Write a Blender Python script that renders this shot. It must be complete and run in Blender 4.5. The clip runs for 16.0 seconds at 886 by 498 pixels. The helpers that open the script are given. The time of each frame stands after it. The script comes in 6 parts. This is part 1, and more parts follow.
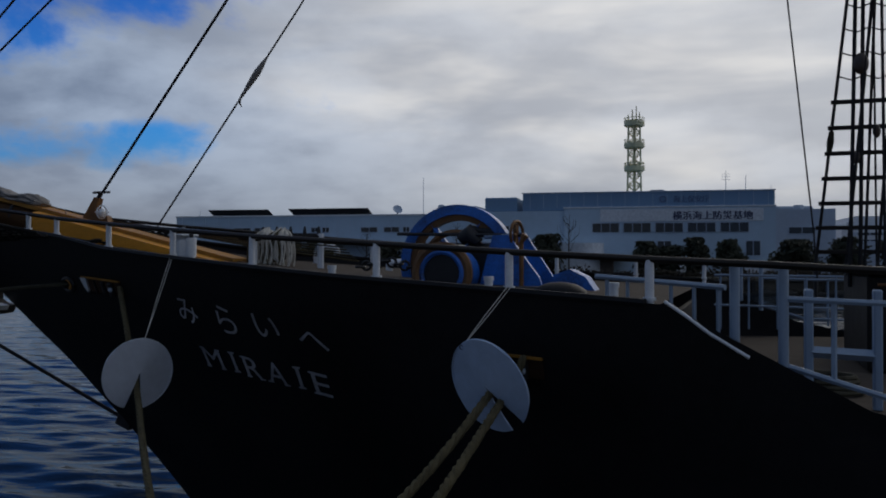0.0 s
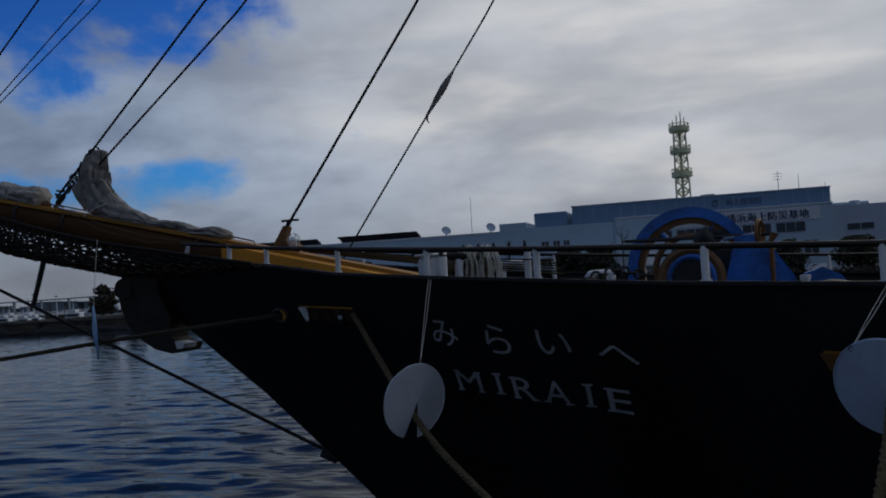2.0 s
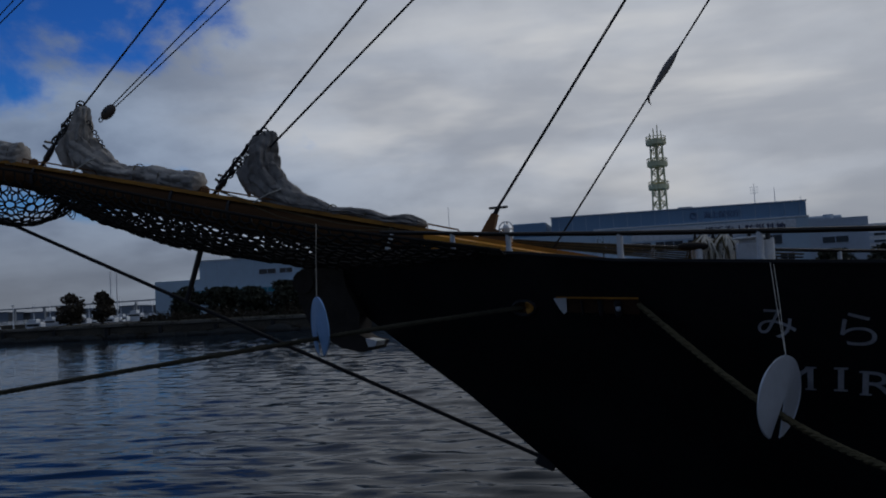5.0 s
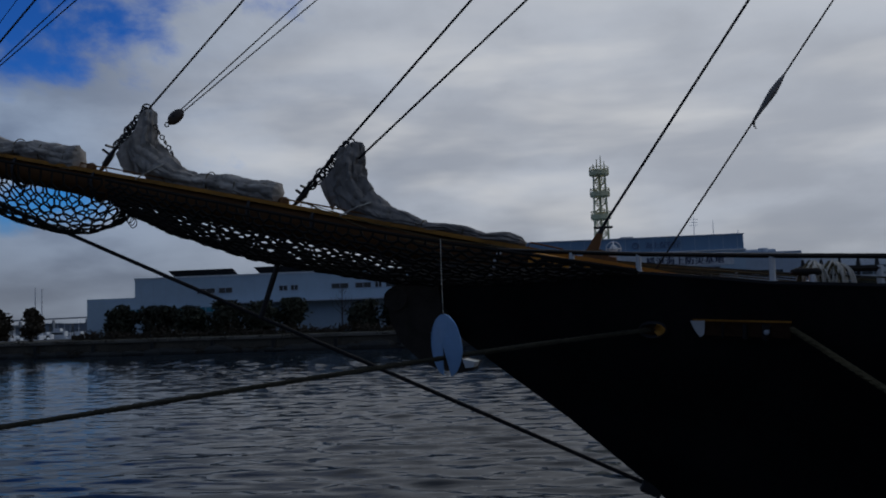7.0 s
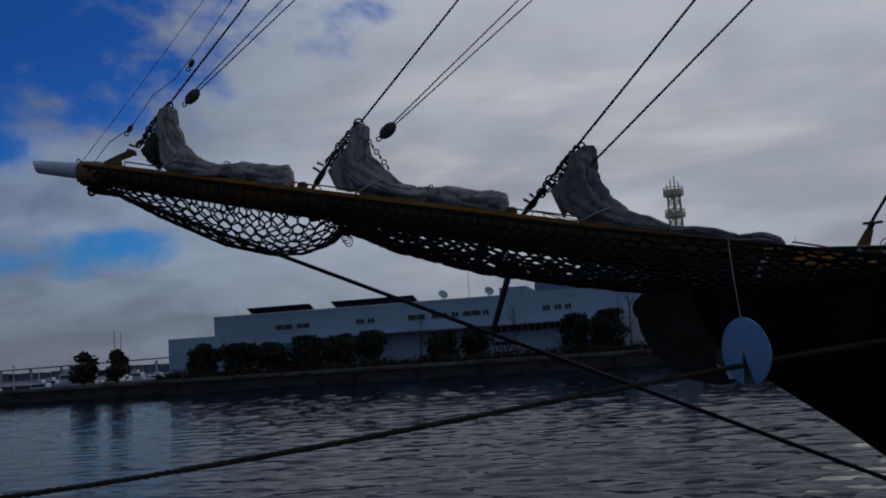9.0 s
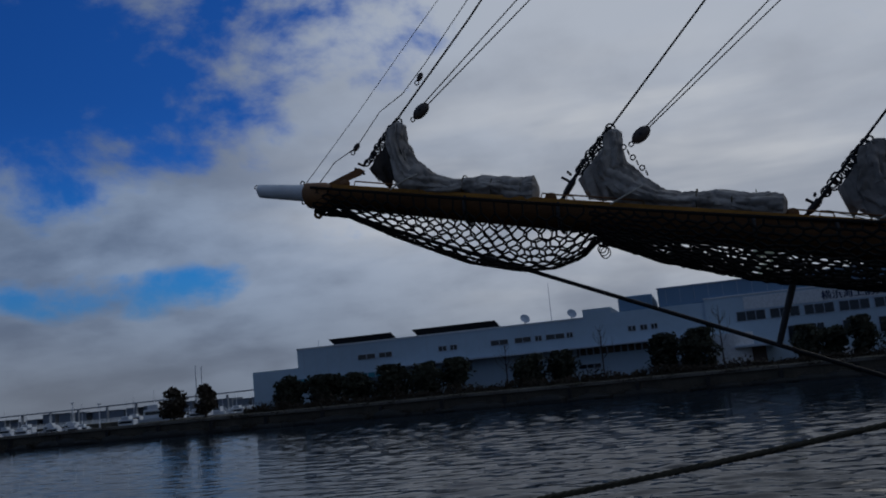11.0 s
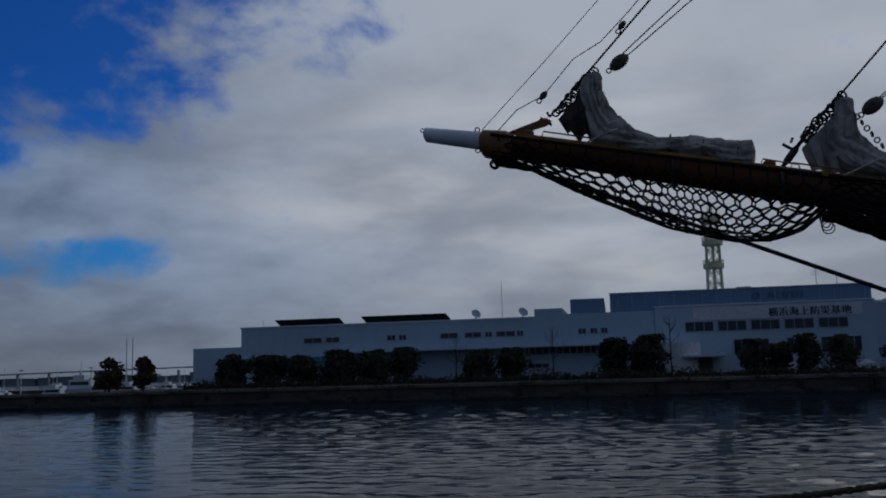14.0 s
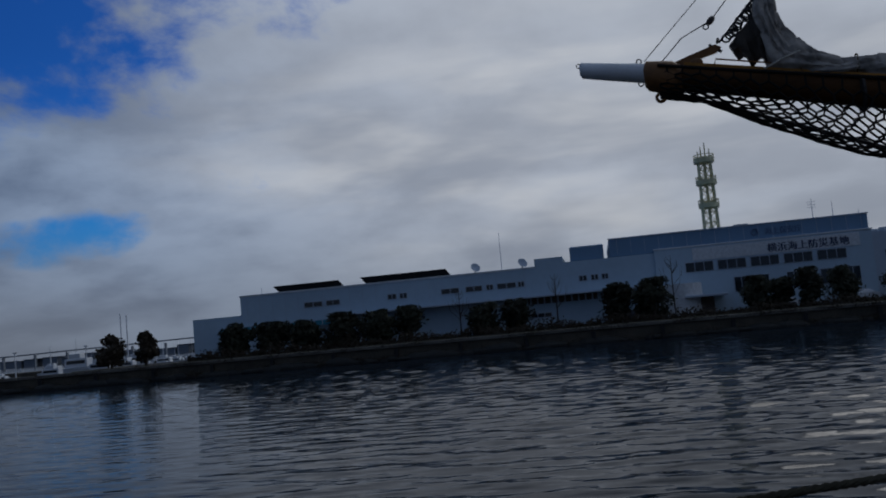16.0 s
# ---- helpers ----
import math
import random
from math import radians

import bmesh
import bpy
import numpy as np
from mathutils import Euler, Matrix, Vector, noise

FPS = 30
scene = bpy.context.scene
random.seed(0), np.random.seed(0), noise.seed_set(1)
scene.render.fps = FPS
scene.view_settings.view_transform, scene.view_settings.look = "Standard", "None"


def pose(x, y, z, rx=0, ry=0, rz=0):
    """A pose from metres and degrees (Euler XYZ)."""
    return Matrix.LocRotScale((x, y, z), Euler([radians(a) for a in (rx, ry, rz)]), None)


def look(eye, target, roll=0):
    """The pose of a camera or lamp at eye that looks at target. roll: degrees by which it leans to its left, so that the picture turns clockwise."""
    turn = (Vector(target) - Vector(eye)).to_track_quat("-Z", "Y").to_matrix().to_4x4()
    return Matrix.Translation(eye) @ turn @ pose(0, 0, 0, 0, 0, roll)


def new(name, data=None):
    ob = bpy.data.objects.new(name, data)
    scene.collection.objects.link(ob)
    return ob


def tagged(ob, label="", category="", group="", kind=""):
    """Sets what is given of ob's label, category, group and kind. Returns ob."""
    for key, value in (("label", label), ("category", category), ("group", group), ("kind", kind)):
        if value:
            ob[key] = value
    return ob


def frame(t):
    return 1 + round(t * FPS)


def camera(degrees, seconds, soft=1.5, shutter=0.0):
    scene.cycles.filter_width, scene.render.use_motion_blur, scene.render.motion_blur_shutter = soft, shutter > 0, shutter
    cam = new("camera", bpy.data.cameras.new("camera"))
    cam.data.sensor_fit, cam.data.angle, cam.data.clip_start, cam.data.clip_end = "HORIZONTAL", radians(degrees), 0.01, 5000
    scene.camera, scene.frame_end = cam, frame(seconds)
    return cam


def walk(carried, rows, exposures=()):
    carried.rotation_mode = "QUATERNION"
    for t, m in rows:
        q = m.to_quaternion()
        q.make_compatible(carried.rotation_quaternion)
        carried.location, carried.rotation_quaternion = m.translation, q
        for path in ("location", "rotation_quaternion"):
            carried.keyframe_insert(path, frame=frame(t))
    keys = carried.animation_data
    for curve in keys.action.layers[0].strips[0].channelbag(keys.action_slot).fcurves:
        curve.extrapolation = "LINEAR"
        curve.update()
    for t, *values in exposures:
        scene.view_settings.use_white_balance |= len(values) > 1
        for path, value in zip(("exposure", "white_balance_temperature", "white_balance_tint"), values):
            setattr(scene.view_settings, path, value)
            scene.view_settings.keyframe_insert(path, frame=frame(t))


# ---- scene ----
cam = camera(52.1, 16.0, soft=1.9)
PATH = [
    (0, (3.11, -0.578, 4.606), (2.654, 1.369, 4.635), 0.1),
    (0.5, (2.464, -0.564, 4.577), (2.04, 1.391, 4.591), -3.8),
    (1, (1.834, -0.704, 4.567), (1.367, 1.241, 4.613), -2.9),
    (1.5, (1.2, -0.679, 4.554), (0.681, 1.252, 4.619), -3.4),
    (2, (0.575, -0.723, 4.58), (0.048, 1.204, 4.657), -3.4),
    (2.5, (-0.032, -0.723, 4.587), (-0.553, 1.207, 4.649), -4.5),
    (3, (-0.703, -0.732, 4.602), (-1.241, 1.193, 4.682), -4.1),
    (3.5, (-1.317, -0.708, 4.601), (-1.796, 1.232, 4.681), -4.9),
    (4, (-1.939, -0.702, 4.583), (-2.433, 1.234, 4.668), -4.7),
    (4.5, (-2.598, -0.714, 4.536), (-3.001, 1.243, 4.627), -3.7),
    (5, (-3.331, -0.636, 4.514), (-3.756, 1.316, 4.613), -3.1),
    (5.2, (-3.551, -0.606, 4.499), (-3.966, 1.347, 4.617), -2.9),
    (7.5, (-6.402, -0.703, 4.55), (-6.655, 1.275, 4.697), -1.9),
    (8, (-7.029, -0.61, 4.511), (-7.284, 1.368, 4.657), -1.9),
    (8.5, (-7.691, -0.626, 4.471), (-7.972, 1.343, 4.682), -1.7),
    (9, (-8.372, -0.451, 4.43), (-8.759, 1.499, 4.651), -3.8),
    (9.5, (-9.06, -0.55, 4.402), (-9.474, 1.389, 4.664), -3.3),
    (10, (-9.752, -0.516, 4.485), (-10.239, 1.402, 4.774), -5.4),
    (10.2, (-10.111, -0.462, 4.528), (-10.632, 1.447, 4.82), -5.3),
    (12.3, (-12.988, -0.411, 4.557), (-13.436, 1.518, 4.837), -4.9),
    (12.5, (-13.284, -0.377, 4.481), (-13.713, 1.557, 4.76), -3.2),
    (13, (-13.887, -0.298, 4.443), (-14.272, 1.645, 4.72), -2.1),
    (13.5, (-14.598, -0.147, 4.399), (-14.989, 1.798, 4.652), -1.2),
    (14, (-15.268, -0.152, 4.393), (-15.63, 1.796, 4.66), -1.6),
    (14.5, (-16.002, 0.079, 4.369), (-16.363, 2.037, 4.557), -2.4),
    (15, (-16.708, 0.049, 4.457), (-17.045, 2.014, 4.624), -4.3),
    (15.5, (-17.374, 0.112, 4.515), (-17.711, 2.076, 4.681), -6.5),
    (16, (-18.045, 0.121, 4.519), (-18.368, 2.087, 4.688), -5.2),
]
walk(cam, [(t, look(eye, target, roll)) for t, eye, target, roll in PATH], [(0.0, 0.36, 6600, 10), (0.5, 0.56, 6850, 10), (1.0, 0.46, 6800, 10), (1.5, 0.28, 6650, 10), (2.5, 0.05, 6450, 10), (4.5, -0.02, 6350, 10), (8.5, -0.06, 6200, 10), (9.0, -0.2, 6200, 10), (9.5, -0.1, 6150, 10), (10.0, -0.18, 6100, 10), (12.5, -0.2, 6000, 10), (14.0, -0.34, 6000, 10), (14.5, -0.4, 6000, 10), (15.0, -0.22, 6000, 10), (16.0, -0.18, 6050, 10)])

# ---- light ----
world = bpy.data.worlds.new("sky")
scene.world = world
world.use_nodes = True
SUN_AZ, SUN_EL = 24.0, 33.0


def build_sky():
    nt = world.node_tree
    nt.nodes.clear()
    N, L = nt.nodes.new, nt.links.new

    def val(op, a, b=None, clamp=False):
        n = N("ShaderNodeMath")
        n.operation, n.use_clamp = op, clamp
        for k, s in enumerate((a, b)):
            if s is None:
                continue
            if isinstance(s, (int, float)):
                n.inputs[k].default_value = s
            else:
                L(s, n.inputs[k])
        return n.outputs[0]

    def ramp(x, lo, hi, a=0.0, b=1.0):
        n = N("ShaderNodeMapRange")
        n.interpolation_type = "SMOOTHSTEP"
        for k, s in zip(("From Min", "From Max", "To Min", "To Max"), (lo, hi, a, b)):
            n.inputs[k].default_value = s
        L(x, n.inputs["Value"])
        return n.outputs[0]

    def noisy(vec, scale, detail, rough, dist=0.0):
        n = N("ShaderNodeTexNoise")
        n.inputs["Scale"].default_value, n.inputs["Detail"].default_value = scale, detail
        n.inputs["Roughness"].default_value, n.inputs["Distortion"].default_value = rough, dist
        L(vec, n.inputs["Vector"])
        return n.outputs["Fac"]

    def mix(f, a, b, how="MIX"):
        n = N("ShaderNodeMix")
        n.data_type, n.blend_type = "RGBA", how
        if isinstance(f, float):
            n.inputs[0].default_value = f
        else:
            L(f, n.inputs[0])
        for k, s in ((6, a), (7, b)):
            if isinstance(s, tuple):
                n.inputs[k].default_value = (*s, 1)
            else:
                L(s, n.inputs[k])
        return n.outputs[2]

    tc = N("ShaderNodeTexCoord")
    sep = N("ShaderNodeSeparateXYZ")
    L(tc.outputs["Generated"], sep.inputs[0])
    X, Y, Z = sep.outputs
    az = val("MULTIPLY", val("ARCTAN2", X, Y), 57.2958)
    el = val("MULTIPLY", val("ARCSINE", Z), 57.2958)
    # cloud sheet seen in perspective
    den = val("ADD", val("MAXIMUM", Z, 0.0), 0.26)
    flat = N("ShaderNodeCombineXYZ")
    L(val("DIVIDE", X, den), flat.inputs[0])
    L(val("DIVIDE", Y, den), flat.inputs[1])
    L(val("MULTIPLY", Z, 1.5), flat.inputs[2])
    F = flat.outputs[0]
    big = noisy(F, 1.0, 4.0, 0.5, 0.15)
    mid = noisy(F, 2.6, 6.0, 0.5, 0.15)
    ang = N("ShaderNodeCombineXYZ")
    L(val("MULTIPLY", az, 0.11), ang.inputs[0])
    L(val("MULTIPLY", el, 0.17), ang.inputs[1])
    puff = noisy(ang.outputs[0], 1.0, 7.0, 0.58, 0.15)

    def spot(a, e, wa, we):
        da = val("DIVIDE", val("SUBTRACT", az, a), wa)
        de = val("DIVIDE", val("SUBTRACT", el, e), we)
        r = val("ADD", val("MULTIPLY", da, da), val("MULTIPLY", de, de))
        return ramp(r, 0.0, 2.2, 1.0, 0.0)

    holes = spot(-45.0, 25.7, 26.0, 13.2)
    for a, e, wa, we, k in HOLES:
        holes = val("MAXIMUM", holes, val("MULTIPLY", spot(a, e, wa, we), k))
    gap = ramp(val("ADD", holes, val("MULTIPLY", val("SUBTRACT", puff, 0.5), 2.6)), 0.37, 0.95)
    sky = N("ShaderNodeTexSky")
    sky.sky_type, sky.sun_disc = "NISHITA", False
    sky.sun_elevation, sky.sun_rotation = radians(SUN_EL), radians(SUN_AZ)
    deep = N("ShaderNodeVectorMath")
    deep.operation = "SCALE"
    L(sky.outputs[0], deep.inputs[0])
    L(ramp(el, 7.0, 19.0, 0.95, 0.68), deep.inputs["Scale"])
    blue = mix(1.0, deep.outputs[0], (0.0080, 0.0320, 0.088), "MULTIPLY")
    pale = mix(1.0, deep.outputs[0], (0.0078, 0.0365, 0.080), "MULTIPLY")
    blue = mix(ramp(el, 8.0, 16.0), pale, blue)
    # clouds: grey-violet undersides, paler rims, glow round the veiled sun
    tone = ramp(val("ADD", val("ADD", val("MULTIPLY", big, 0.45), val("MULTIPLY", mid, 0.4)), val("MULTIPLY", puff, 0.3)), 0.47, 0.69)
    grey = mix(tone, CLOUD_DARK, CLOUD_PALE)
    streak = N("ShaderNodeCombineXYZ")
    L(val("MULTIPLY", az, 0.055), streak.inputs[0])
    L(val("MULTIPLY", el, 0.24), streak.inputs[1])
    # the western cloud is bluer, away from the sun
    grey = mix(ramp(az, -34.0, -4.0, 1.0, 0.0), grey, mix(1.0, grey, (0.76, 0.85, 0.96), "MULTIPLY"))
    bands = ramp(noisy(streak.outputs[0], 1.0, 4.0, 0.5, 0.2), 0.42, 0.70)
    low = spot(4.0, 11.0, 24.0, 7.0)
    grey = mix(val("MULTIPLY", bands, val("MULTIPLY", low, 0.8)), grey, CLOUD_GLOW)
    veil = spot(SUN_AZ - 8.0, 26.0, 40.0, 24.0)
    grey = mix(val("MULTIPLY", veil, 0.55), grey, CLOUD_SUN)
    haze = ramp(el, 0.0, 9.0, 0.75, 0.0)
    west = ramp(az, -45.0, 5.0, 1.0, 0.35)
    # clouds dim smoothly with the angle from the veiled sun
    a = radians(SUN_AZ)
    facing = val("ADD", val("MULTIPLY", X, math.sin(a)), val("MULTIPLY", Y, math.cos(a)))
    dim = ramp(val("ADD", facing, val("MULTIPLY", Z, 0.5)), -0.9, 0.75, 0.0, 1.0)
    cloud = mix(gap, mix(dim, CLOUD_BEHIND, grey), blue)
    cloud = mix(val("MULTIPLY", haze, west), cloud, CLOUD_HAZE)
    bg = N("ShaderNodeBackground")
    L(cloud, bg.inputs["Color"])
    bg.inputs["Strength"].default_value = 1.0
    out = N("ShaderNodeOutputWorld")
    L(bg.outputs[0], out.inputs["Surface"])


CLOUD_BEHIND = (0.052, 0.086, 0.165)
CLOUD_DARK, CLOUD_PALE = (0.165, 0.196, 0.258), (0.365, 0.405, 0.475)
CLOUD_GLOW, CLOUD_SUN, CLOUD_HAZE = (0.71, 0.69, 0.655), (0.56, 0.57, 0.59), (0.158, 0.166, 0.180)
# gaps in the cloud: azimuth, elevation, half widths in degrees, weight
HOLES = [(-35.0, 7.1, 7.5, 1.6, 0.78), (-33.5, 18.5, 7.5, 5.0, 1.02), (-31.5, 17.0, 5.0, 2.3, 0.75), (-25.0, 18.4, 2.6, 1.2, 0.45), (-20.1, 20.9, 2.4, 1.3, 0.55), (-21.7, 16.5, 2.8, 1.1, 0.5), (-29.5, 20.0, 3.0, 2.5, 0.8), (-34.3, 13.8, 4.0, 0.9, 0.5)]
build_sky()
sun = new("sun", bpy.data.lights.new("sun", "SUN"))
sun.data.energy, sun.data.angle, sun.data.color = 0.5, radians(28), (1.0, 0.95, 0.88)
sun.matrix_world = look((60 * math.sin(radians(SUN_AZ)), 60 * math.cos(radians(SUN_AZ)), 60 * math.tan(radians(SUN_EL))), (0, 0, 0))


# ---- materials ----
def mat(name, color, rough=0.6, metal=0.0, var=0.25, grain=(3.0, 40.0), bump=0.15, second=None, spec=0.5, stretch=(1, 1, 1), rnd=0.0, bdist=0.02, wrinkle=0.0):
    m = bpy.data.materials.new(name)
    m.use_nodes = True
    nt = m.node_tree
    N, L = nt.nodes.new, nt.links.new
    b = nt.nodes["Principled BSDF"]
    b.inputs["Roughness"].default_value, b.inputs["Metallic"].default_value = rough, metal
    b.inputs["Specular IOR Level"].default_value = spec
    tc, mp = N("ShaderNodeTexCoord"), N("ShaderNodeMapping")
    mp.inputs["Scale"].default_value = stretch
    L(tc.outputs["Object"], mp.inputs[0])
    n1, n2 = N("ShaderNodeTexNoise"), N("ShaderNodeTexNoise")
    for n, s in ((n1, grain[0]), (n2, grain[1])):
        n.inputs["Scale"].default_value, n.inputs["Detail"].default_value = s, 6
        L(mp.outputs[0], n.inputs["Vector"])
    add = N("ShaderNodeMath")
    add.operation = "MULTIPLY_ADD"
    L(n2.outputs["Fac"], add.inputs[0])
    add.inputs[1].default_value = 0.45
    L(n1.outputs["Fac"], add.inputs[2])
    mr = N("ShaderNodeMapRange")
    mr.inputs["From Min"].default_value, mr.inputs["From Max"].default_value = 0.45, 1.0
    L(add.outputs[0], mr.inputs["Value"])
    mx = N("ShaderNodeMix")
    mx.data_type = "RGBA"
    dark = second or tuple(c * (1 - var) for c in color)
    mx.inputs[6].default_value, mx.inputs[7].default_value = (*dark, 1), (*[min(1, c * (1 + var * 0.6)) for c in color], 1)
    L(mr.outputs[0], mx.inputs[0])
    col = mx.outputs[2]
    if rnd:
        oi, hv = N("ShaderNodeObjectInfo"), N("ShaderNodeHueSaturation")
        rr = N("ShaderNodeMapRange")
        rr.inputs["To Min"].default_value, rr.inputs["To Max"].default_value = 1 - rnd, 1 + rnd
        L(oi.outputs["Random"], rr.inputs["Value"])
        L(rr.outputs[0], hv.inputs["Value"])
        L(col, hv.inputs["Color"])
        col = hv.outputs[0]
    L(col, b.inputs["Base Color"])
    rm = N("ShaderNodeMapRange")
    rm.inputs["To Min"].default_value, rm.inputs["To Max"].default_value = max(0, rough - 0.1), min(1, rough + 0.12)
    L(n1.outputs["Fac"], rm.inputs["Value"])
    L(rm.outputs[0], b.inputs["Roughness"])
    if bump:
        bp = N("ShaderNodeBump")
        bp.inputs["Strength"].default_value, bp.inputs["Distance"].default_value = bump, bdist
        L(n2.outputs["Fac"], bp.inputs["Height"])
        if wrinkle:
            # sharp creases in slack cloth
            n3, bw = N("ShaderNodeTexNoise"), N("ShaderNodeBump")
            n3.noise_type = "RIDGED_MULTIFRACTAL"
            n3.inputs["Scale"].default_value, n3.inputs["Detail"].default_value = 3.4, 3.0
            n3.inputs["Distortion"].default_value = 0.9
            L(tc.outputs["Object"], n3.inputs["Vector"])
            bw.inputs["Strength"].default_value, bw.inputs["Distance"].default_value = 1.0, wrinkle
            L(n3.outputs["Fac"], bw.inputs["Height"])
            L(bw.outputs[0], bp.inputs["Normal"])
        L(bp.outputs[0], b.inputs["Normal"])
    return m


HULL = mat("black_hull_paint", (0.012, 0.012, 0.013), 0.55, var=0.5, grain=(0.8, 9), bump=0.08, spec=0.1)
# shade on the spar's sides is put into this dark brown
SPAR = mat("shaded_brown_spar", (0.066, 0.030, 0.010), 0.7, spec=0.12, var=0.55, grain=(1.5, 30), bump=0.15, stretch=(0.3, 2, 2))
OCHRE_BROWN = mat("ochre_brown_wood", (0.36, 0.165, 0.026), 0.6, spec=0.25, var=0.6, grain=(1.2, 20), bump=0.15, stretch=(0.3, 2, 2))
VARNISH = mat("ochre_varnish", (0.68, 0.28, 0.018), 0.45, var=0.35, grain=(1.5, 30), bump=0.1, stretch=(0.3, 2, 2))
DARKWOOD = mat("dark_wood", (0.02, 0.017, 0.015), 0.6, spec=0.15, var=0.4, grain=(2, 30), stretch=(0.3, 2, 2))
DECK = mat("weathered_teak", (0.075, 0.062, 0.050), 0.95, var=0.3, grain=(2, 25), stretch=(0.4, 6, 1), spec=0.03)
WHITE = mat("white_paint", (0.62, 0.64, 0.66), 0.45, var=0.22, grain=(3, 50), bump=0.05)
GREYPOLE = mat("pale_grey_paint", (0.62, 0.65, 0.68), 0.4, var=0.2, grain=(2, 40), bump=0.05)
PALEBLUE = mat("pale_blue_paint", (0.21, 0.28, 0.37), 0.45, var=0.15, grain=(2, 40), bump=0.05)
BLUE = mat("blue_enamel", (0.02, 0.16, 0.58), 0.4, grain=(2.5, 30), bump=0.12, second=(0.012, 0.03, 0.08))
RUST = mat("rusted_steel", (0.15, 0.075, 0.03), 0.8, var=0.5, grain=(6, 60), bump=0.3)
# dark brown that stands in for shade inside the hull openings
OPENING_DARK = mat("dark_opening_brown", (0.045, 0.022, 0.012), 0.85, var=0.5, grain=(6, 60), bump=0.3, spec=0.2)
BRONZE = mat("worn_ochre_fitting", (0.17, 0.075, 0.02), 0.6, metal=0.2, var=0.4, grain=(6, 50), bump=0.2)
ANCHOR = mat("worn_black_iron", (0.032, 0.027, 0.023), 0.75, var=0.5, grain=(4, 40), bump=0.35, spec=0.2)
STEEL = mat("black_steel", (0.02, 0.02, 0.022), 0.5, var=0.3, spec=0.3)
WIRE = mat("tarred_wire", (0.018, 0.018, 0.02), 0.7, var=0.3, grain=(20, 200), spec=0.2)
NET = mat("tarred_net_cord", (0.018, 0.017, 0.016), 0.9, var=0.3, grain=(10, 100), spec=0.1)
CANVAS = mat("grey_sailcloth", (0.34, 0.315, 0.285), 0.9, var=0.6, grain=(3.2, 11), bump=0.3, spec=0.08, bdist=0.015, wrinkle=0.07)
CANVAS_MID = mat("mid_grey_sailcloth", (0.23, 0.215, 0.20), 0.9, var=0.55, grain=(2.5, 12), bump=0.3, spec=0.08, bdist=0.015, wrinkle=0.07)
# brown copy of the sailcloth with shade put into its colour
CANVAS_SHADED = mat("shaded_brown_sailcloth", (0.055, 0.048, 0.042), 0.9, var=0.35, grain=(2.5, 35), bump=0.5, spec=0.2, wrinkle=0.07)
ROPE = mat("tan_mooring_rope", (0.10, 0.082, 0.045), 0.9, var=0.4, grain=(8, 90), bump=0.6, spec=0.15)
ROPE_PALE = mat("pale_cordage", (0.62, 0.58, 0.50), 0.9, var=0.3, grain=(8, 90), bump=0.5, spec=0.15)
ROPE_DARK = mat("dark_rope", (0.05, 0.046, 0.032), 0.9, var=0.4, grain=(8, 90), bump=0.6, spec=0.15)
GUARD_BLUE = mat("blue_grey_sheet", (0.20, 0.36, 0.60), 0.55, var=0.14, grain=(1.8, 14), bump=0.08)
GUARD_SLATE = mat("slate_grey_sheet", (0.36, 0.45, 0.58), 0.5, metal=0.1, var=0.16, grain=(1.8, 14), bump=0.08)
GUARD = mat("galvanised_sheet", (0.52, 0.55, 0.60), 0.5, metal=0.15, var=0.14, grain=(1.8, 14), bump=0.08)
LETTER = mat("dull_white_lettering", (0.36, 0.36, 0.38), 0.6, var=0.6, grain=(3.5, 40))
BLOCKWOOD = mat("dark_block_shell", (0.05, 0.035, 0.028), 0.5, var=0.3)
# far shore
FACADE = mat("pale_facade_panels", (0.41, 0.52, 0.61), 0.6, var=0.12, grain=(0.12, 1.5), bump=0.05)
FACADE_BLUE = mat("slate_blue_cladding", (0.16, 0.265, 0.39), 0.55, var=0.12, grain=(0.1, 2), bump=0.05, stretch=(1, 1, 0.2))
FACADE_LOW = mat("grey_blue_render", (0.40, 0.46, 0.54), 0.7, var=0.15, grain=(0.15, 2), bump=0.05)
ROOFING = mat("roof_membrane", (0.3, 0.31, 0.33), 0.8)
SOLAR = mat("dark_solar_glass", (0.02, 0.02, 0.022), 0.7, var=0.2, spec=0.2)
GLASS = mat("dark_window_glass", (0.02, 0.028, 0.035), 0.12, var=0.3, grain=(0.3, 2), bump=0)
TEAL = mat("teal_glazing", (0.06, 0.25, 0.32), 0.2, var=0.3, bump=0)
BROWN = mat("brown_recess", (0.10, 0.075, 0.06), 0.8)
SIGN = mat("navy_lettering", (0.004, 0.012, 0.06), 0.5, var=0.1)
SIGN_DIM = mat("slate_lettering", (0.10, 0.15, 0.25), 0.5, var=0.1)
TOWERPAINT = mat("cream_tower_paint", (0.64, 0.60, 0.36), 0.5, var=0.15, grain=(1, 8))
QUAYWALL = mat("stained_quay_concrete", (0.082, 0.069, 0.050), 0.9, var=0.55, grain=(0.35, 4), bump=0.5, stretch=(1, 1, 0.5))
COPING = mat("pale_coping", (0.16, 0.145, 0.12), 0.85, var=0.3, grain=(0.3, 5))
WEED = mat("wet_weed", (0.016, 0.015, 0.011), 0.6, var=0.5, grain=(1, 9), bump=0.5)
GRASS = mat("dry_grass", (0.06, 0.052, 0.032), 0.95, var=0.4, grain=(0.4, 6), bump=0.5)
ASPHALT = mat("asphalt", (0.05, 0.05, 0.052), 0.9, var=0.3, grain=(0.4, 30))
BARK = mat("bark", (0.06, 0.045, 0.035), 0.9, var=0.4, bump=0.5)
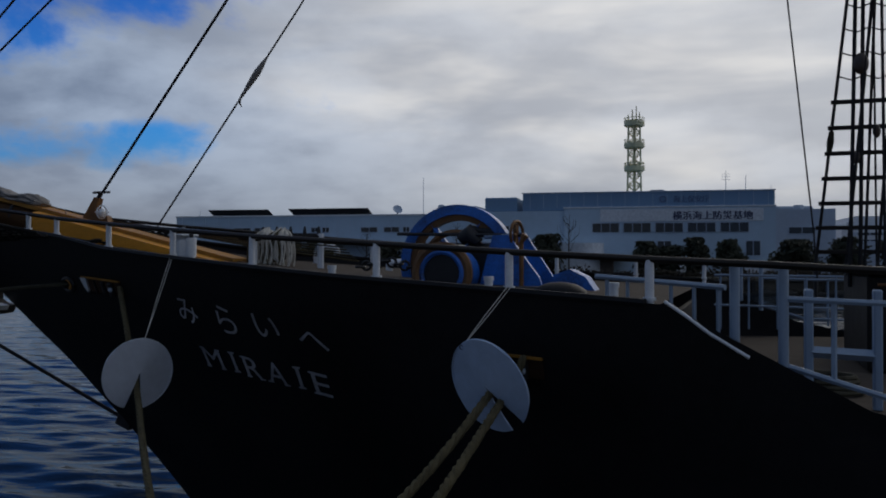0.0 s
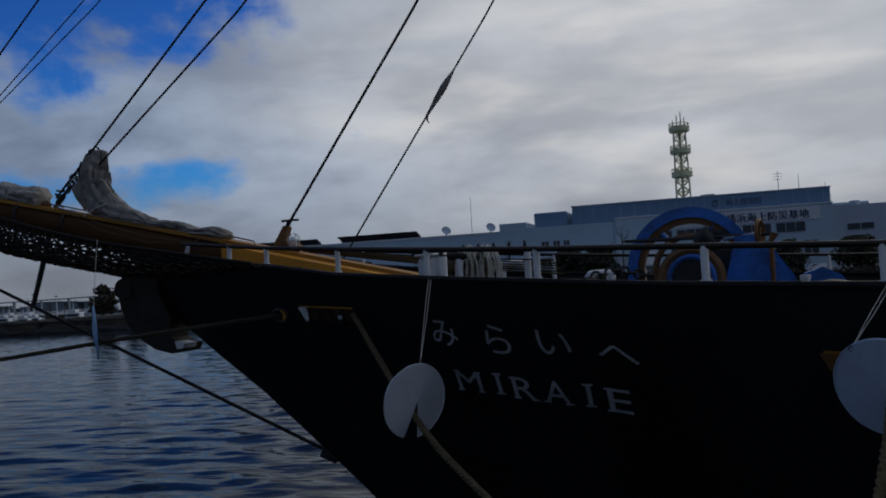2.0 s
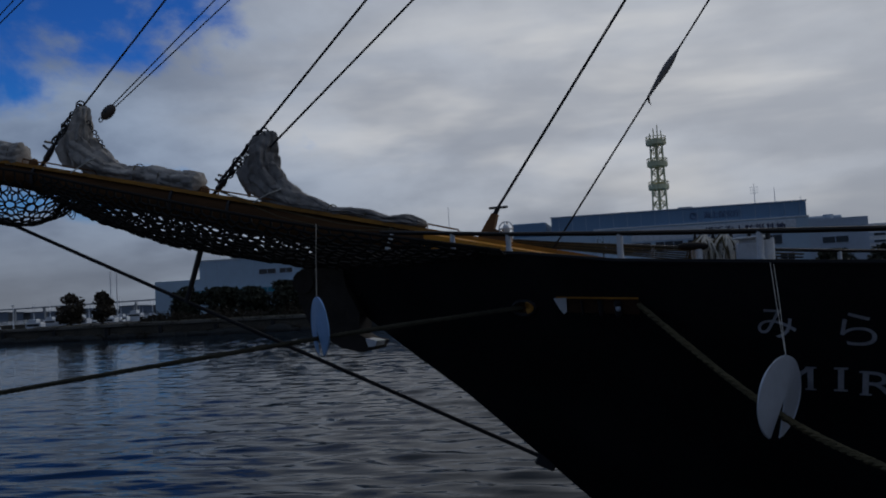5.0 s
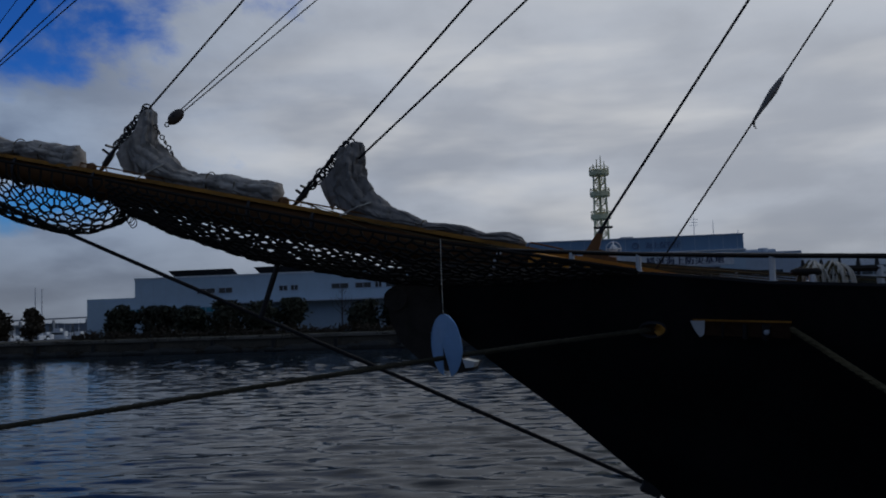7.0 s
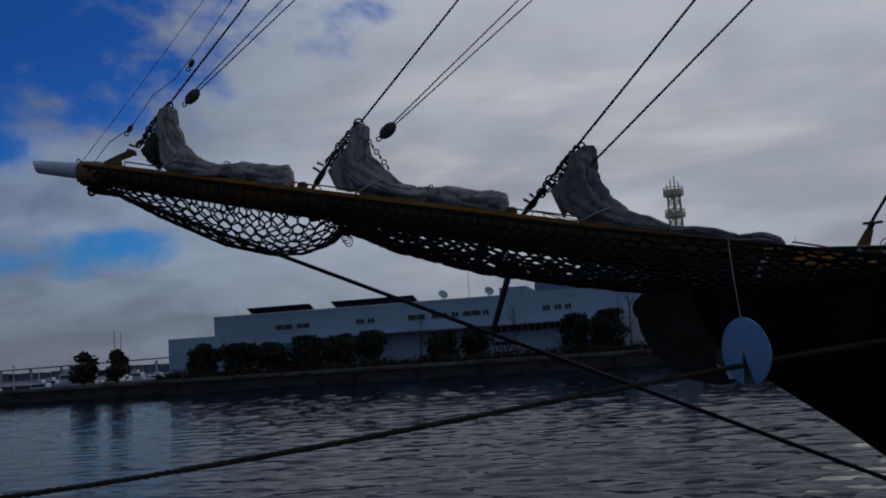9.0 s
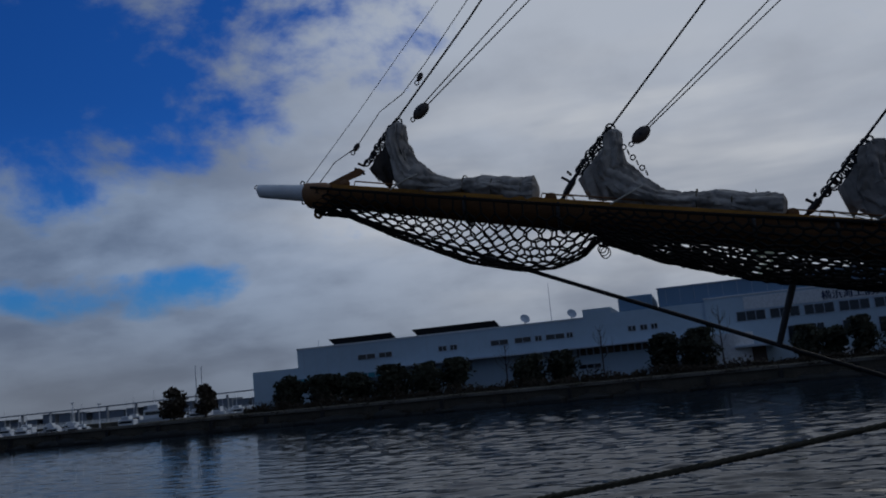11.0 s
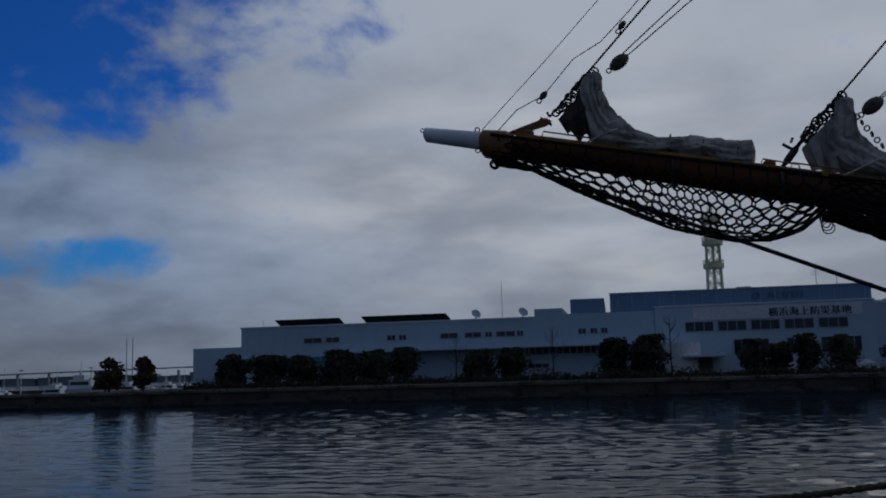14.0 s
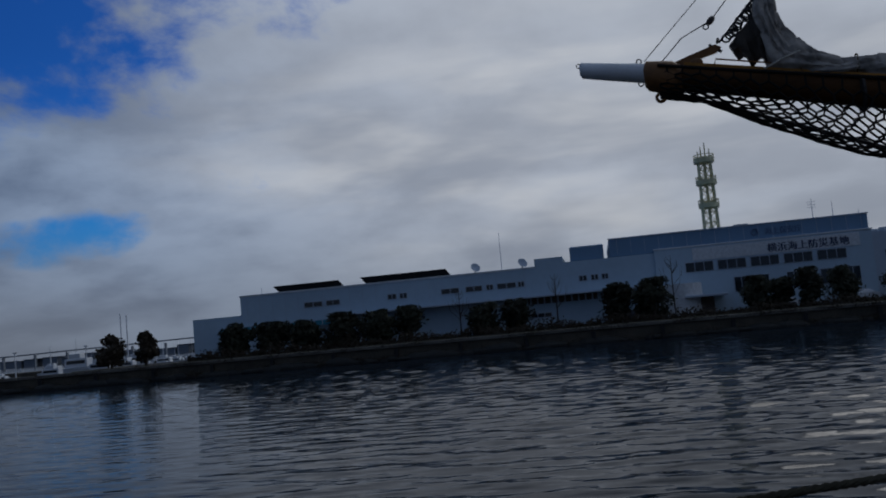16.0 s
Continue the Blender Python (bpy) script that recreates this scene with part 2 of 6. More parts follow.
LEAF = mat("dark_evergreen_leaf", (0.028, 0.032, 0.021), 0.8, var=0.5, grain=(1.2, 12), bump=0.1, spec=0.2, rnd=0.25)
LEAF_RED = mat("rusty_hedge_leaf", (0.05, 0.040, 0.028), 0.8, var=0.5, grain=(1.2, 12), bump=0.1, spec=0.2)
CONCRETE = mat("quay_concrete", (0.30, 0.29, 0.27), 0.9, var=0.3, grain=(0.8, 20), bump=0.3)
TYRE = mat("tyre_rubber", (0.02, 0.02, 0.02), 0.9)
CAR_WHITE = mat("white_car_paint", (0.75, 0.76, 0.78), 0.3, var=0.05, bump=0)
CAR_DARK = mat("dark_car_paint", (0.04, 0.045, 0.055), 0.3, var=0.1, bump=0)
BOATWHITE = mat("white_boat_gelcoat", (0.60, 0.62, 0.64), 0.35, var=0.1)
BRIDGE = mat("far_bridge_steel", (0.19, 0.22, 0.26), 0.7, var=0.1, grain=(0.02, 0.3), bump=0)


def water_material():
    m = bpy.data.materials.new("harbour_water")
    m.use_nodes = True
    nt = m.node_tree
    N, L = nt.nodes.new, nt.links.new
    b = nt.nodes["Principled BSDF"]
    b.inputs["Base Color"].default_value = (0.007, 0.013, 0.021, 1)
    b.inputs["Roughness"].default_value, b.inputs["IOR"].default_value = 0.04, 1.33
    b.inputs["Specular IOR Level"].default_value = 0.05
    tc = N("ShaderNodeTexCoord")
    prev = None
    for scale, stretch, strength, dist in ((0.8, (0.45, 1.4, 1), 1.0, 0.05), (2.4, (0.5, 1.4, 1), 1.0, 0.014)):
        mp, n, bp = N("ShaderNodeMapping"), N("ShaderNodeTexNoise"), N("ShaderNodeBump")
        mp.inputs["Scale"].default_value = stretch
        mp.inputs["Rotation"].default_value = (0, 0, 0.12)
        n.inputs["Scale"].default_value, n.inputs["Detail"].default_value = scale, 0.8
        n.inputs["Distortion"].default_value = 0.5
        L(tc.outputs["Object"], mp.inputs[0])
        L(mp.outputs[0], n.inputs["Vector"])
        L(n.outputs["Fac"], bp.inputs["Height"])
        bp.inputs["Strength"].default_value, bp.inputs["Distance"].default_value = strength, dist
        if prev:
            L(prev, bp.inputs["Normal"])
        prev = bp.outputs[0]
    L(prev, b.inputs["Normal"])
    return m


WATER = water_material()


# ---- mesh building ----
class Shape:
    """Collects vertices and faces in world metres."""

    def __init__(self):
        self.v, self.f = [], []

    def add(self, verts, faces):
        n = len(self.v)
        self.v += [tuple(p) for p in verts]
        self.f += [tuple(n + i for i in f) for f in faces]
        return self

    def box(self, x0, x1, y0, y1, z0, z1, c=0.0, m=None):
        x0, x1, y0, y1, z0, z1 = min(x0, x1), max(x0, x1), min(y0, y1), max(y0, y1), min(z0, z1), max(z0, z1)
        if c <= 0:
            vs = [Vector((x, y, z)) for x in (x0, x1) for y in (y0, y1) for z in (z0, z1)]
            fs = [(0, 1, 3, 2), (4, 6, 7, 5), (0, 4, 5, 1), (2, 3, 7, 6), (0, 2, 6, 4), (1, 5, 7, 3)]
        else:
            b = bmesh.new()
            bmesh.ops.create_cube(b, size=1.0)
            for q in b.verts:
                q.co = Vector(((x0 + x1) / 2 + q.co.x * (x1 - x0), (y0 + y1) / 2 + q.co.y * (y1 - y0), (z0 + z1) / 2 + q.co.z * (z1 - z0)))
            bmesh.ops.bevel(b, geom=list(b.edges), offset=c, segments=1, affect="EDGES")
            b.verts.index_update()
            vs, fs = [q.co.copy() for q in b.verts], [tuple(q.index for q in f.verts) for f in b.faces]
            b.free()
        return self.add([m @ q for q in vs] if m else vs, fs)

    def rings(self, rings, closed=True, caps=True):
        k, vs, fs = len(rings[0]), [], []
        for r in rings:
            vs += r
        for i in range(len(rings) - 1):
            for j in range(k if closed else k - 1):
                a, b = i * k + j, i * k + (j + 1) % k
                fs.append((a, b, b + k, a + k))
        if caps and closed:
            fs += [tuple(reversed(range(k))), tuple(range((len(rings) - 1) * k, len(rings) * k))]
        return self.add(vs, fs)

    def tube(self, pts, r, seg=6, squash=1.0):
        pts = [Vector(p) for p in pts]
        rs = r if isinstance(r, (list, tuple)) else [r] * len(pts)
        side, out = None, []
        for i, p in enumerate(pts):
            d = (pts[min(i + 1, len(pts) - 1)] - pts[max(i - 1, 0)]).normalized()
            if side is None:
                side = d.orthogonal().normalized() if abs(d.z) > 0.95 else d.cross(Vector((0, 0, 1))).normalized()
            side = (side - d * side.dot(d)).normalized()
            up = side.cross(d)
            out.append([p + (side * math.cos(a) + up * math.sin(a) * squash) * rs[i] for a in [2 * math.pi * k / seg for k in range(seg)]])
        return self.rings(out)

    def ring(self, c, axis, R, r, n=24, seg=6, a0=0.0, a1=360.0, start=None):
        axis = Vector(axis).normalized()
        e1 = (Vector(start) if start else axis.orthogonal())
        e1 = (e1 - axis * e1.dot(axis)).normalized()
        e2 = axis.cross(e1)
        pts = [Vector(c) + (e1 * math.cos(radians(a0 + (a1 - a0) * k / n)) + e2 * math.sin(radians(a0 + (a1 - a0) * k / n))) * R for k in range(n + 1)]
        return self.tube(pts, r, seg)

    def cyl(self, a, b, r, r2=None, seg=12):
        return self.tube([a, b], [r, r if r2 is None else r2], seg)

    def ball(self, c, rx, ry, rz, n=8, m=None):
        vs, fs = [], []
        rings = [[Vector((math.cos(2 * math.pi * j / n) * math.sin(math.pi * (i + 0.02) / n * 0.98 + 0.02), math.sin(2 * math.pi * j / n) * math.sin(math.pi * (i + 0.02) / n * 0.98 + 0.02), math.cos(math.pi * i / n))) for j in range(n)] for i in range(n + 1)]
        mm = m or Matrix.Identity(3)
        rings = [[Vector(c) + mm @ Vector((p.x * rx, p.y * ry, p.z * rz)) for p in r] for r in rings]
        return self.rings(rings)


def thing(name, base, label, category, group="", kind=""):
    ob = new(name)
    ob.location = base
    ob.empty_display_size = 0.2
    return tagged(ob, label, category, group, kind)


def root_of(ob):
    p = Vector(ob.location)
    while ob.parent:
        ob = ob.parent
        p += Vector(ob.location)
    return p


def part(name, s, material, parent=None, label="", smooth=False, at=None):
    """One mesh object out of a Shape in world metres, under a thing or a part."""
    o = root_of(parent) if parent else Vector(at or (0, 0, 0))
    me = bpy.data.meshes.new(name)
    me.from_pydata([Vector(p) - o for p in s.v], [], s.f)
    me.validate()
    b = bmesh.new()
    b.from_mesh(me)
    bmesh.ops.recalc_face_normals(b, faces=b.faces)
    b.to_mesh(me)
    b.free()
    if smooth:
        me.polygons.foreach_set("use_smooth", [True] * len(me.polygons))
        me.set_sharp_from_angle(angle=radians(50))
    me.materials.append(material)
    ob = new(name, me)
    if parent:
        ob.parent = parent
    else:
        ob.location = o
    if label:
        ob["label"] = label
    return ob


def text_mesh(body, size, depth=0.0):
    """Lettering as a flat triangulated outline in its own xy plane."""
    cu = bpy.data.curves.new("lettering", "FONT")
    cu.body, cu.size, cu.extrude, cu.align_x = body, size, depth, "LEFT"
    cu.space_character = 1.06
    ob = bpy.data.objects.new("lettering", cu)
    scene.collection.objects.link(ob)
    dg = bpy.context.evaluated_depsgraph_get()
    me = bpy.data.meshes.new_from_object(ob.evaluated_get(dg))
    vs, fs = [v.co.copy() for v in me.vertices], [tuple(p.vertices) for p in me.polygons]
    bpy.data.objects.remove(ob)
    bpy.data.curves.remove(cu)
    bpy.data.meshes.remove(me)
    return vs, fs


def spline(pts, n=24):
    pts = [Vector(p) for p in pts]
    out = []
    for i in range(len(pts) - 1):
        p0, p1, p2, p3 = pts[max(i - 1, 0)], pts[i], pts[i + 1], pts[min(i + 2, len(pts) - 1)]
        for k in range(n):
            t = k / n
            out.append(0.5 * ((2 * p1) + (p2 - p0) * t + (2 * p0 - 5 * p1 + 4 * p2 - p3) * t * t + (3 * p1 - p0 - 3 * p2 + p3) * t ** 3))
    return out + [pts[-1]]


def line_at(table, x):
    return float(np.interp(x, [a for a, b in table], [b for a, b in table]))


# ---- the ship's own axes: u aft along the keel, v to port, z up ----
SHIP_O = Vector((-5.18, 11.85, 0))
SHIP_U, SHIP_V = Vector((0.9958, -0.0915, 0)), Vector((-0.0915, -0.9958, 0))


def S(u, v, z):
    return SHIP_O + SHIP_U * u + SHIP_V * v + Vector((0, 0, z))


STEM = [(-1.5, 4.1), (0.0, 2.7), (1.6, 1.1), (2.2, 0.42), (3.1, -0.62), (3.7, -1.42), (4.2, -2.05), (4.9, -2.7), (5.4, -2.95)]
HALF = [(0, 0.03), (0.3, 0.2), (0.8, 0.47), (1.6, 0.87), (3.2, 1.62), (5.0, 2.62), (6.3, 3.28), (7.2, 3.72), (8.5, 4.2), (9.8, 4.6), (11.1, 4.93), (13, 5.2), (16, 5.35), (24, 5.3), (28, 4.6)]
SHEER = [(-3.0, 5.34), (-1.6, 5.14), (-0.7, 5.08), (0.7, 4.93), (1.8, 4.77), (3.3, 4.65), (4.7, 4.55), (5.8, 4.47), (7.4, 4.385), (8.35, 4.33), (8.86, 4.3), (9.15, 4.08), (9.5, 3.87), (10.3, 3.57), (11.2, 3.42), (25, 3.4)]
RAIL = [(-3, 5.55), (-1.3, 5.38), (0.4, 5.2), (1.9, 5.07), (3.3, 4.96), (4.7, 4.86), (6.1, 4.78), (7.56, 4.69), (8.7, 4.63), (9.6, 4.59), (10.3, 4.55), (14, 4.45)]


def half_beam(u, z):
    return line_at(HALF, max(0.0, u - line_at(STEM, z)))


def quad_beam(u, z):
    """Half beam with the tables' corners rounded off."""
    return sum(half_beam(u + d, z) for d in (-0.5, -0.25, 0, 0.25, 0.5)) / 5 if u - line_at(STEM, z) > 0.6 else half_beam(u, z)


# ---- setting: water, quays ----
TIDE = 0.65


def build_ground():
    s = Shape()
    xa, xb, ya, yb, nx, ny = -112.0, 44.0, 1.9, 116.0, 800, 460
    gx = np.linspace(xa, xb, nx)
    gy = ya + (yb - ya) * (np.linspace(0, 1, ny) ** 1.7)
    PX, PY = np.meshgrid(gx, gy)
    rng = np.random.default_rng(7)
    H = np.zeros_like(PX)
    for k in range(46):
        wl = 0.65 * (3.8 ** rng.random())
        th = rng.normal(1.5, 0.42)
        q = 2 * np.pi / wl
        ph = q * (PX * np.cos(th) + PY * np.sin(th)) + rng.random() * 6.28 + 0.9 * np.sin(PX * 0.11 + PY * 0.07 + k)
        # crests sharper than troughs
        H += wl * 0.0033 * (1.3 - 2 * np.abs(np.sin(ph / 2)))
    H *= 0.8 + 0.4 * np.sin(PX * 0.05 + 1.3) * np.sin(PY * 0.06)
    # the wind ruffles the basin round the ship and leaves the west side calmer
    calm = ((PX + 0.5 * PY + 18) / 22).clip(0, 1)
    H *= 0.42 + 0.58 * calm * calm * (3 - 2 * calm)
    H = np.where(H > 0, H * 1.25, H * 0.85)
    edge = np.minimum(np.minimum((PX - xa) / 6, (xb - PX) / 6), np.minimum((PY - ya) / 0.5, (yb - PY) / 4)).clip(0, 1)
    H = H * edge + TIDE
    s.v = [(float(a), float(b), float(c)) for a, b, c in zip(PX.ravel(), PY.ravel(), H.ravel())]
    s.f = [(r * nx + c, r * nx + c + 1, (r + 1) * nx + c + 1, (r + 1) * nx + c) for r in range(ny - 1) for c in range(nx - 1)]
    far = [(a, b, TIDE) for a, b in ((-4000, -3000), (4000, -3000), (4000, 4500), (-4000, 4500), (xa, ya), (xb, ya), (xb, yb), (xa, yb))]
    s.add(far, [(0, 1, 5, 4), (1, 2, 6, 5), (2, 3, 7, 6), (3, 0, 4, 7)])
    tagged(part("water", s, WATER, smooth=True), "dark rippled harbour water reflecting cloudy sky", "water", kind="structure")
    s = Shape().box(-60, 40, -30, 1.9, -3, 2.7, 0.03)
    tagged(part("quay", s, CONCRETE), "grey concrete quay where the ship is moored", "quay", kind="structure")
    s = Shape().box(-92, 120, 115, 420, -3, 2.55)
    s.box(-260, -92, 115, 123, -3, 2.5)
    quay = tagged(part("far_quay", s, QUAYWALL), "stained concrete quay wall across the harbour", "quay", kind="structure")
    s = Shape()
    x = -260.0
    while x < 120:
        w = 7.6 + random.random() * 0.8
        s.box(x + 0.04, x + w - 0.04, 114.7, 115.7, 2.35, 2.78 + random.uniform(-0.02, 0.02), 0.04)
        x += w
    part("coping", s, COPING, quay, "pale concrete coping blocks")
    s = Shape()
    for k in range(520):
        x = random.uniform(-200, 90)
        big = random.random() ** 2
        s.ball((x, 114.8, TIDE + 0.05 + 0.2 * random.random()), 0.5 + 1.9 * big, 0.3 + 0.4 * big, 0.3 + 0.8 * big * random.random(), 7)
    tagged(part("weed_belt", s, WEED, quay, "dark wet weed along the waterline"), kind="stuff")
    # fender posts along the wall
    for k in range(24):
        x = -120 + k * 8.4
        part("fender", Shape().box(x, x + 0.5, 114.55, 115.0, 0.3, 2.2, 0.05), TYRE, quay)
    s = Shape().box(-91, 118, 116.5, 127, 2.5, 2.86, 0.1)
    tagged(part("lawn", s, GRASS), "dull winter grass strip on the far quay", "grass", kind="structure")
    s = Shape().box(-91, 118, 127, 131, 2.5, 2.9, 0.05)
    tagged(part("road", s, ASPHALT), "asphalt service road beside the building", "road", kind="structure")


build_ground()


def build_shore_growth():
    """Weed and low scrub that hangs on the far quay wall."""
    rr = random.Random(21)
    s = Shape()
    vs, fs = [], []
    for k in range(420):
        x, big = -125 + 170 * rr.random(), 0.35 + 0.8 * rr.random() ** 2
        z0 = rr.choice((0.75, 0.85, 1.0, 2.5))
        for q in range(26):
            c = Vector((x + rr.gauss(0, 1) * big * 1.4, 114.75 - abs(rr.gauss(0, 0.16)), max(TIDE + 0.06, z0 + abs(rr.gauss(0, 0.45)) * big)))
            w = rr.uniform(0.06, 0.16)
            d, e = Vector((rr.uniform(-1, 1), rr.uniform(-0.5, 0.2), rr.uniform(-1, 1))).normalized(), Vector((rr.uniform(-1, 1), -0.4, rr.uniform(-1, 1))).normalized()
            n = len(vs)
            vs += [tuple(c - d * w), tuple(c + e * w), tuple(c + d * w * 1.4)]
            fs.append((n, n + 1, n + 2))
    s.add(vs, fs)
    tagged(part("shore_growth", s, LEAF_RED), "dark brown weed and scrub on the quay wall", "scrub", kind="stuff")


build_shore_growth()


# ---- far shore: the white base building ----
def build_building():
    G = 2.9
    b = thing("harbour_building", (-25, 135, G), "long pale harbour building with slate-blue upper storey", "building")
    wall = part("wall", Shape().box(-71, -26.4, 130, 158, G - 0.4, 11.65), FACADE, b, smooth=False)
    part("wall", Shape().box(-26.4, -22.4, 130.03, 157, G - 0.4, 12.85), FACADE, b)
    part("wall", Shape().box(-22.4, -9.6, 130.0, 158, G - 0.4, 12.0), FACADE, b)
    right = part("wall", Shape().box(-9.6, 19.1, 129.7, 158, G - 0.4, 12.45), FACADE, b)
    part("wall", Shape().box(-78.9, -71, 130.2, 155, G - 0.4, 8.85), FACADE, b, "low white end wing")
    east = part("wall", Shape().box(19.1, 27, 131.5, 158, G - 0.4, 12.0), FACADE_LOW, b, "lower grey-blue end block")
    part("wall", Shape().box(27, 48, 134, 158, G - 0.4, 7.6), FACADE_LOW, b)
    up = part("upper_storey", Shape().box(-15.7, 19.1, 130.6, 156, 12.0, 14.62, 0.12), FACADE_BLUE, b, "slate-blue clad upper storey")
    part("upper_storey", Shape().box(-21.3, -16.5, 130.8, 150, 12.0, 14.1, 0.12), FACADE_BLUE, b, "small slate-blue plant room")
    # cladding seams stand slightly proud
    for k in range(18):
        x = -14.6 + k * 1.93
        part("seam", Shape().box(x, x + 0.06, 130.54, 130.62, 12.46, 14.5), FACADE_LOW, up)
    for k in range(22):
        x = -70 + k * 2.0
        part("seam", Shape().box(x, x + 0.05, 129.96, 130.02, 7.6, 11.55), FACADE_LOW, wall)
    part("parapet", Shape().box(-71.1, -26.3, 129.9, 130.2, 11.55, 11.8, 0.03), WHITE, b)
    part("parapet", Shape().box(-9.7, 19.2, 129.6, 129.9, 12.3, 12.5, 0.03), WHITE, b)
    part("parapet", Shape().box(-15.8, 19.2, 130.5, 130.8, 14.55, 14.72, 0.03), FACADE_LOW, b)
    part("roof_plant", Shape().box(2.4, 4.4, 136, 139, 14.6, 15.3, 0.05), ROOFING, b)
    part("roof_plant", Shape().box(20.2, 25.5, 140, 146, 12.0, 12.9, 0.2), FACADE_LOW, b)
    part("roof_plant", Shape().cyl((23.2, 138, 12.0), (23.2, 138, 12.9), 0.7), FACADE_LOW, b)

    def window(x0, x1, z0, z1, y, host, panes=2, glass=GLASS):
        w = part("window", Shape().box(x0 - 0.08, x1 + 0.08, y - 0.07, y + 0.1, z0 - 0.08, z1 + 0.08, 0.02), FACADE_LOW, host)
        d = (x1 - x0) / panes
        for k in range(panes):
            part("pane", Shape().box(x0 + k * d + 0.05, x0 + (k + 1) * d - 0.05, y - 0.1, y - 0.072, z0 + 0.03, z1 - 0.03), glass, w)

    for k in range(5):
        x = -5.6 + k * 4.36
        window(x, x + 3.75, 8.85, 10.15, 129.7, right, 3)
    for x in (0.7, 3.4, 7.6, 12.0, 15.2):
        window(x, x + 1.9, 5.6, 7.6, 129.7, right, 2)
    for x0, x1 in ((-48.2, -46.9), (-46.4, -45.3), (-36.6, -34.2), (-33.6, -32.6), (-32.0, -29.3), (-29.0, -28.1), (-20.3, -19.2), (-18.6, -17.6), (-17.1, -16.2), (-40.2, -37.6), (-61.0, -58.2), (-57.6, -55.5)):
        window(x0, x1, 9.1, 9.85, 130, wall if x1 < -26 else right, 2)
    window(21.0, 24.4, 8.6, 9.5, 131.5, east, 2)
    window(-27.6, -24.6, 4.5, 5.1, 130, wall, 3)
    part("recess", Shape().box(-27.8, -18.0, 129.86, 130.02, 6.4, 7.3), BROWN, b, "brown recessed balcony strip")
    for k in range(10):
        part("slat", Shape().box(-27.5 + k * 0.97, -27.3 + k * 0.97, 129.8, 129.9, 6.4, 7.3), FACADE_LOW, b)
    # ledge added to throw shade on the lower storey
    part("shade_ledge", Shape().box(-57, -9.8, 127.6, 130, 7.32, 7.6, 0.03), FACADE_LOW, b)
    strip = part("glazing", Shape().box(-74.5, -57, 129.5, 130.0, 6.2, 7.15), FACADE_LOW, b, "strip of teal glazing")
    for k in range(14):
        part("pane", Shape().box(-74.3 + k * 1.24, -73.2 + k * 1.24, 129.44, 129.5, 6.3, 7.05), TEAL, strip)
    drum = Shape().cyl((-6.9, 128.2, 2.6), (-6.9, 128.2, 7.3), 3.0, seg=28)
    part("entrance_drum", drum, WHITE, b, "round white entrance drum", smooth=True)
    part("canopy", Shape().box(-6.5, -1.0, 124.8, 129.6, 5.25, 5.6, 0.06), FACADE_LOW, b)
    part("porch", Shape().box(-6.2, -2.6, 126.6, 129.5, 2.8, 5.25, 0.05), BROWN, b)
    part("sign_band", Shape().box(-4.5, 17.5, 129.6, 129.72, 10.35, 12.1, 0.02), WHITE, b, "white band behind the sign")

    def sign(body, x0, x1, z, h, y, m, lab):
        vs, fs = text_mesh(body, 1.0)
        lo, hi = min(p.x for p in vs), max(p.x for p in vs)
        zl, zh = min(p.y for p in vs), max(p.y for p in vs)
        s = Shape()
        q = [(x0 + (p.x - lo) / (hi - lo) * (x1 - x0), z + (p.y - zl) / (zh - zl) * h) for p in vs]
        for k, dx in enumerate((-0.05, 0.0, 0.05)):
            s.add([(a + dx, y - 0.006 * k, c) for a, c in q], fs)
        part("sign_lettering", s, m, b, lab)

    sign("\u6a2a\u6d5c\u6d77\u4e0a\u9632\u707d\u57fa\u5730", 5.5, 16.1, 10.55, 1.2, 129.58, SIGN, "navy Japanese sign lettering on white band")
    sign("\u6d77\u4e0a\u4fdd\u5b89\u5e81", 5.6, 10.4, 13.05, 0.95, 130.52, SIGN_DIM, "faint Japanese lettering on slate cladding")
    part("emblem", Shape().ring((4.2, 130.5, 13.55), (0, 1, 0), 0.42, 0.1, 20), SIGN_DIM, b)
    for x0, x1, top in ((-65.6, -55.4, 12.75), (-52.0, -39.1, 12.8)):
        a = Shape()
        a.add([(x0 + 0.3, 131.5, 11.85), (x1 + 0.3, 131.5, 11.85), (x1 - 0.4, 130.9, top), (x0 - 0.4, 130.9, top), (x0 + 0.3, 131.7, 11.75), (x1 + 0.3, 131.7, 11.75), (x1 - 0.4, 131.1, top + 0.05), (x0 - 0.4, 131.1, top + 0.05)],
              [(0, 1, 2, 3), (7, 6, 5, 4), (0, 4, 5, 1), (2, 6, 7, 3), (1, 5, 6, 2), (0, 3, 7, 4)])
        arr = part("solar_panel", a, SOLAR, b, "dark tilted solar array")
        for k in range(5):
            x = x0 + (x1 - x0) * (k + 0.5) / 5
            part("bracket", Shape().box(x, x + 0.12, 131.75, 131.9, 11.6, 12.3), STEEL, arr)
    for x in (-35.4, -28.4):
        d = Shape()
        rings = []
        for k in range(7):
            a = k / 6
            rings.append([Vector((x, 133, 12.55)) + Matrix.Rotation(radians(35), 3, "Z") @ Matrix.Rotation(radians(60), 3, "X") @ Vector((0.75 * a * math.cos(t * math.pi / 8), 0.75 * a * math.sin(t * math.pi / 8), 0.3 * a * a)) for t in range(16)])
        d.rings(rings[1:], caps=False)
        d.add(rings[1], [tuple(range(16))])
        dish = part("satellite_dish", d, FACADE_LOW, b, smooth=True)
        part("dish_post", Shape().cyl((x, 133.2, 11.6), (x, 133.2, 12.5), 0.09), STEEL, dish)
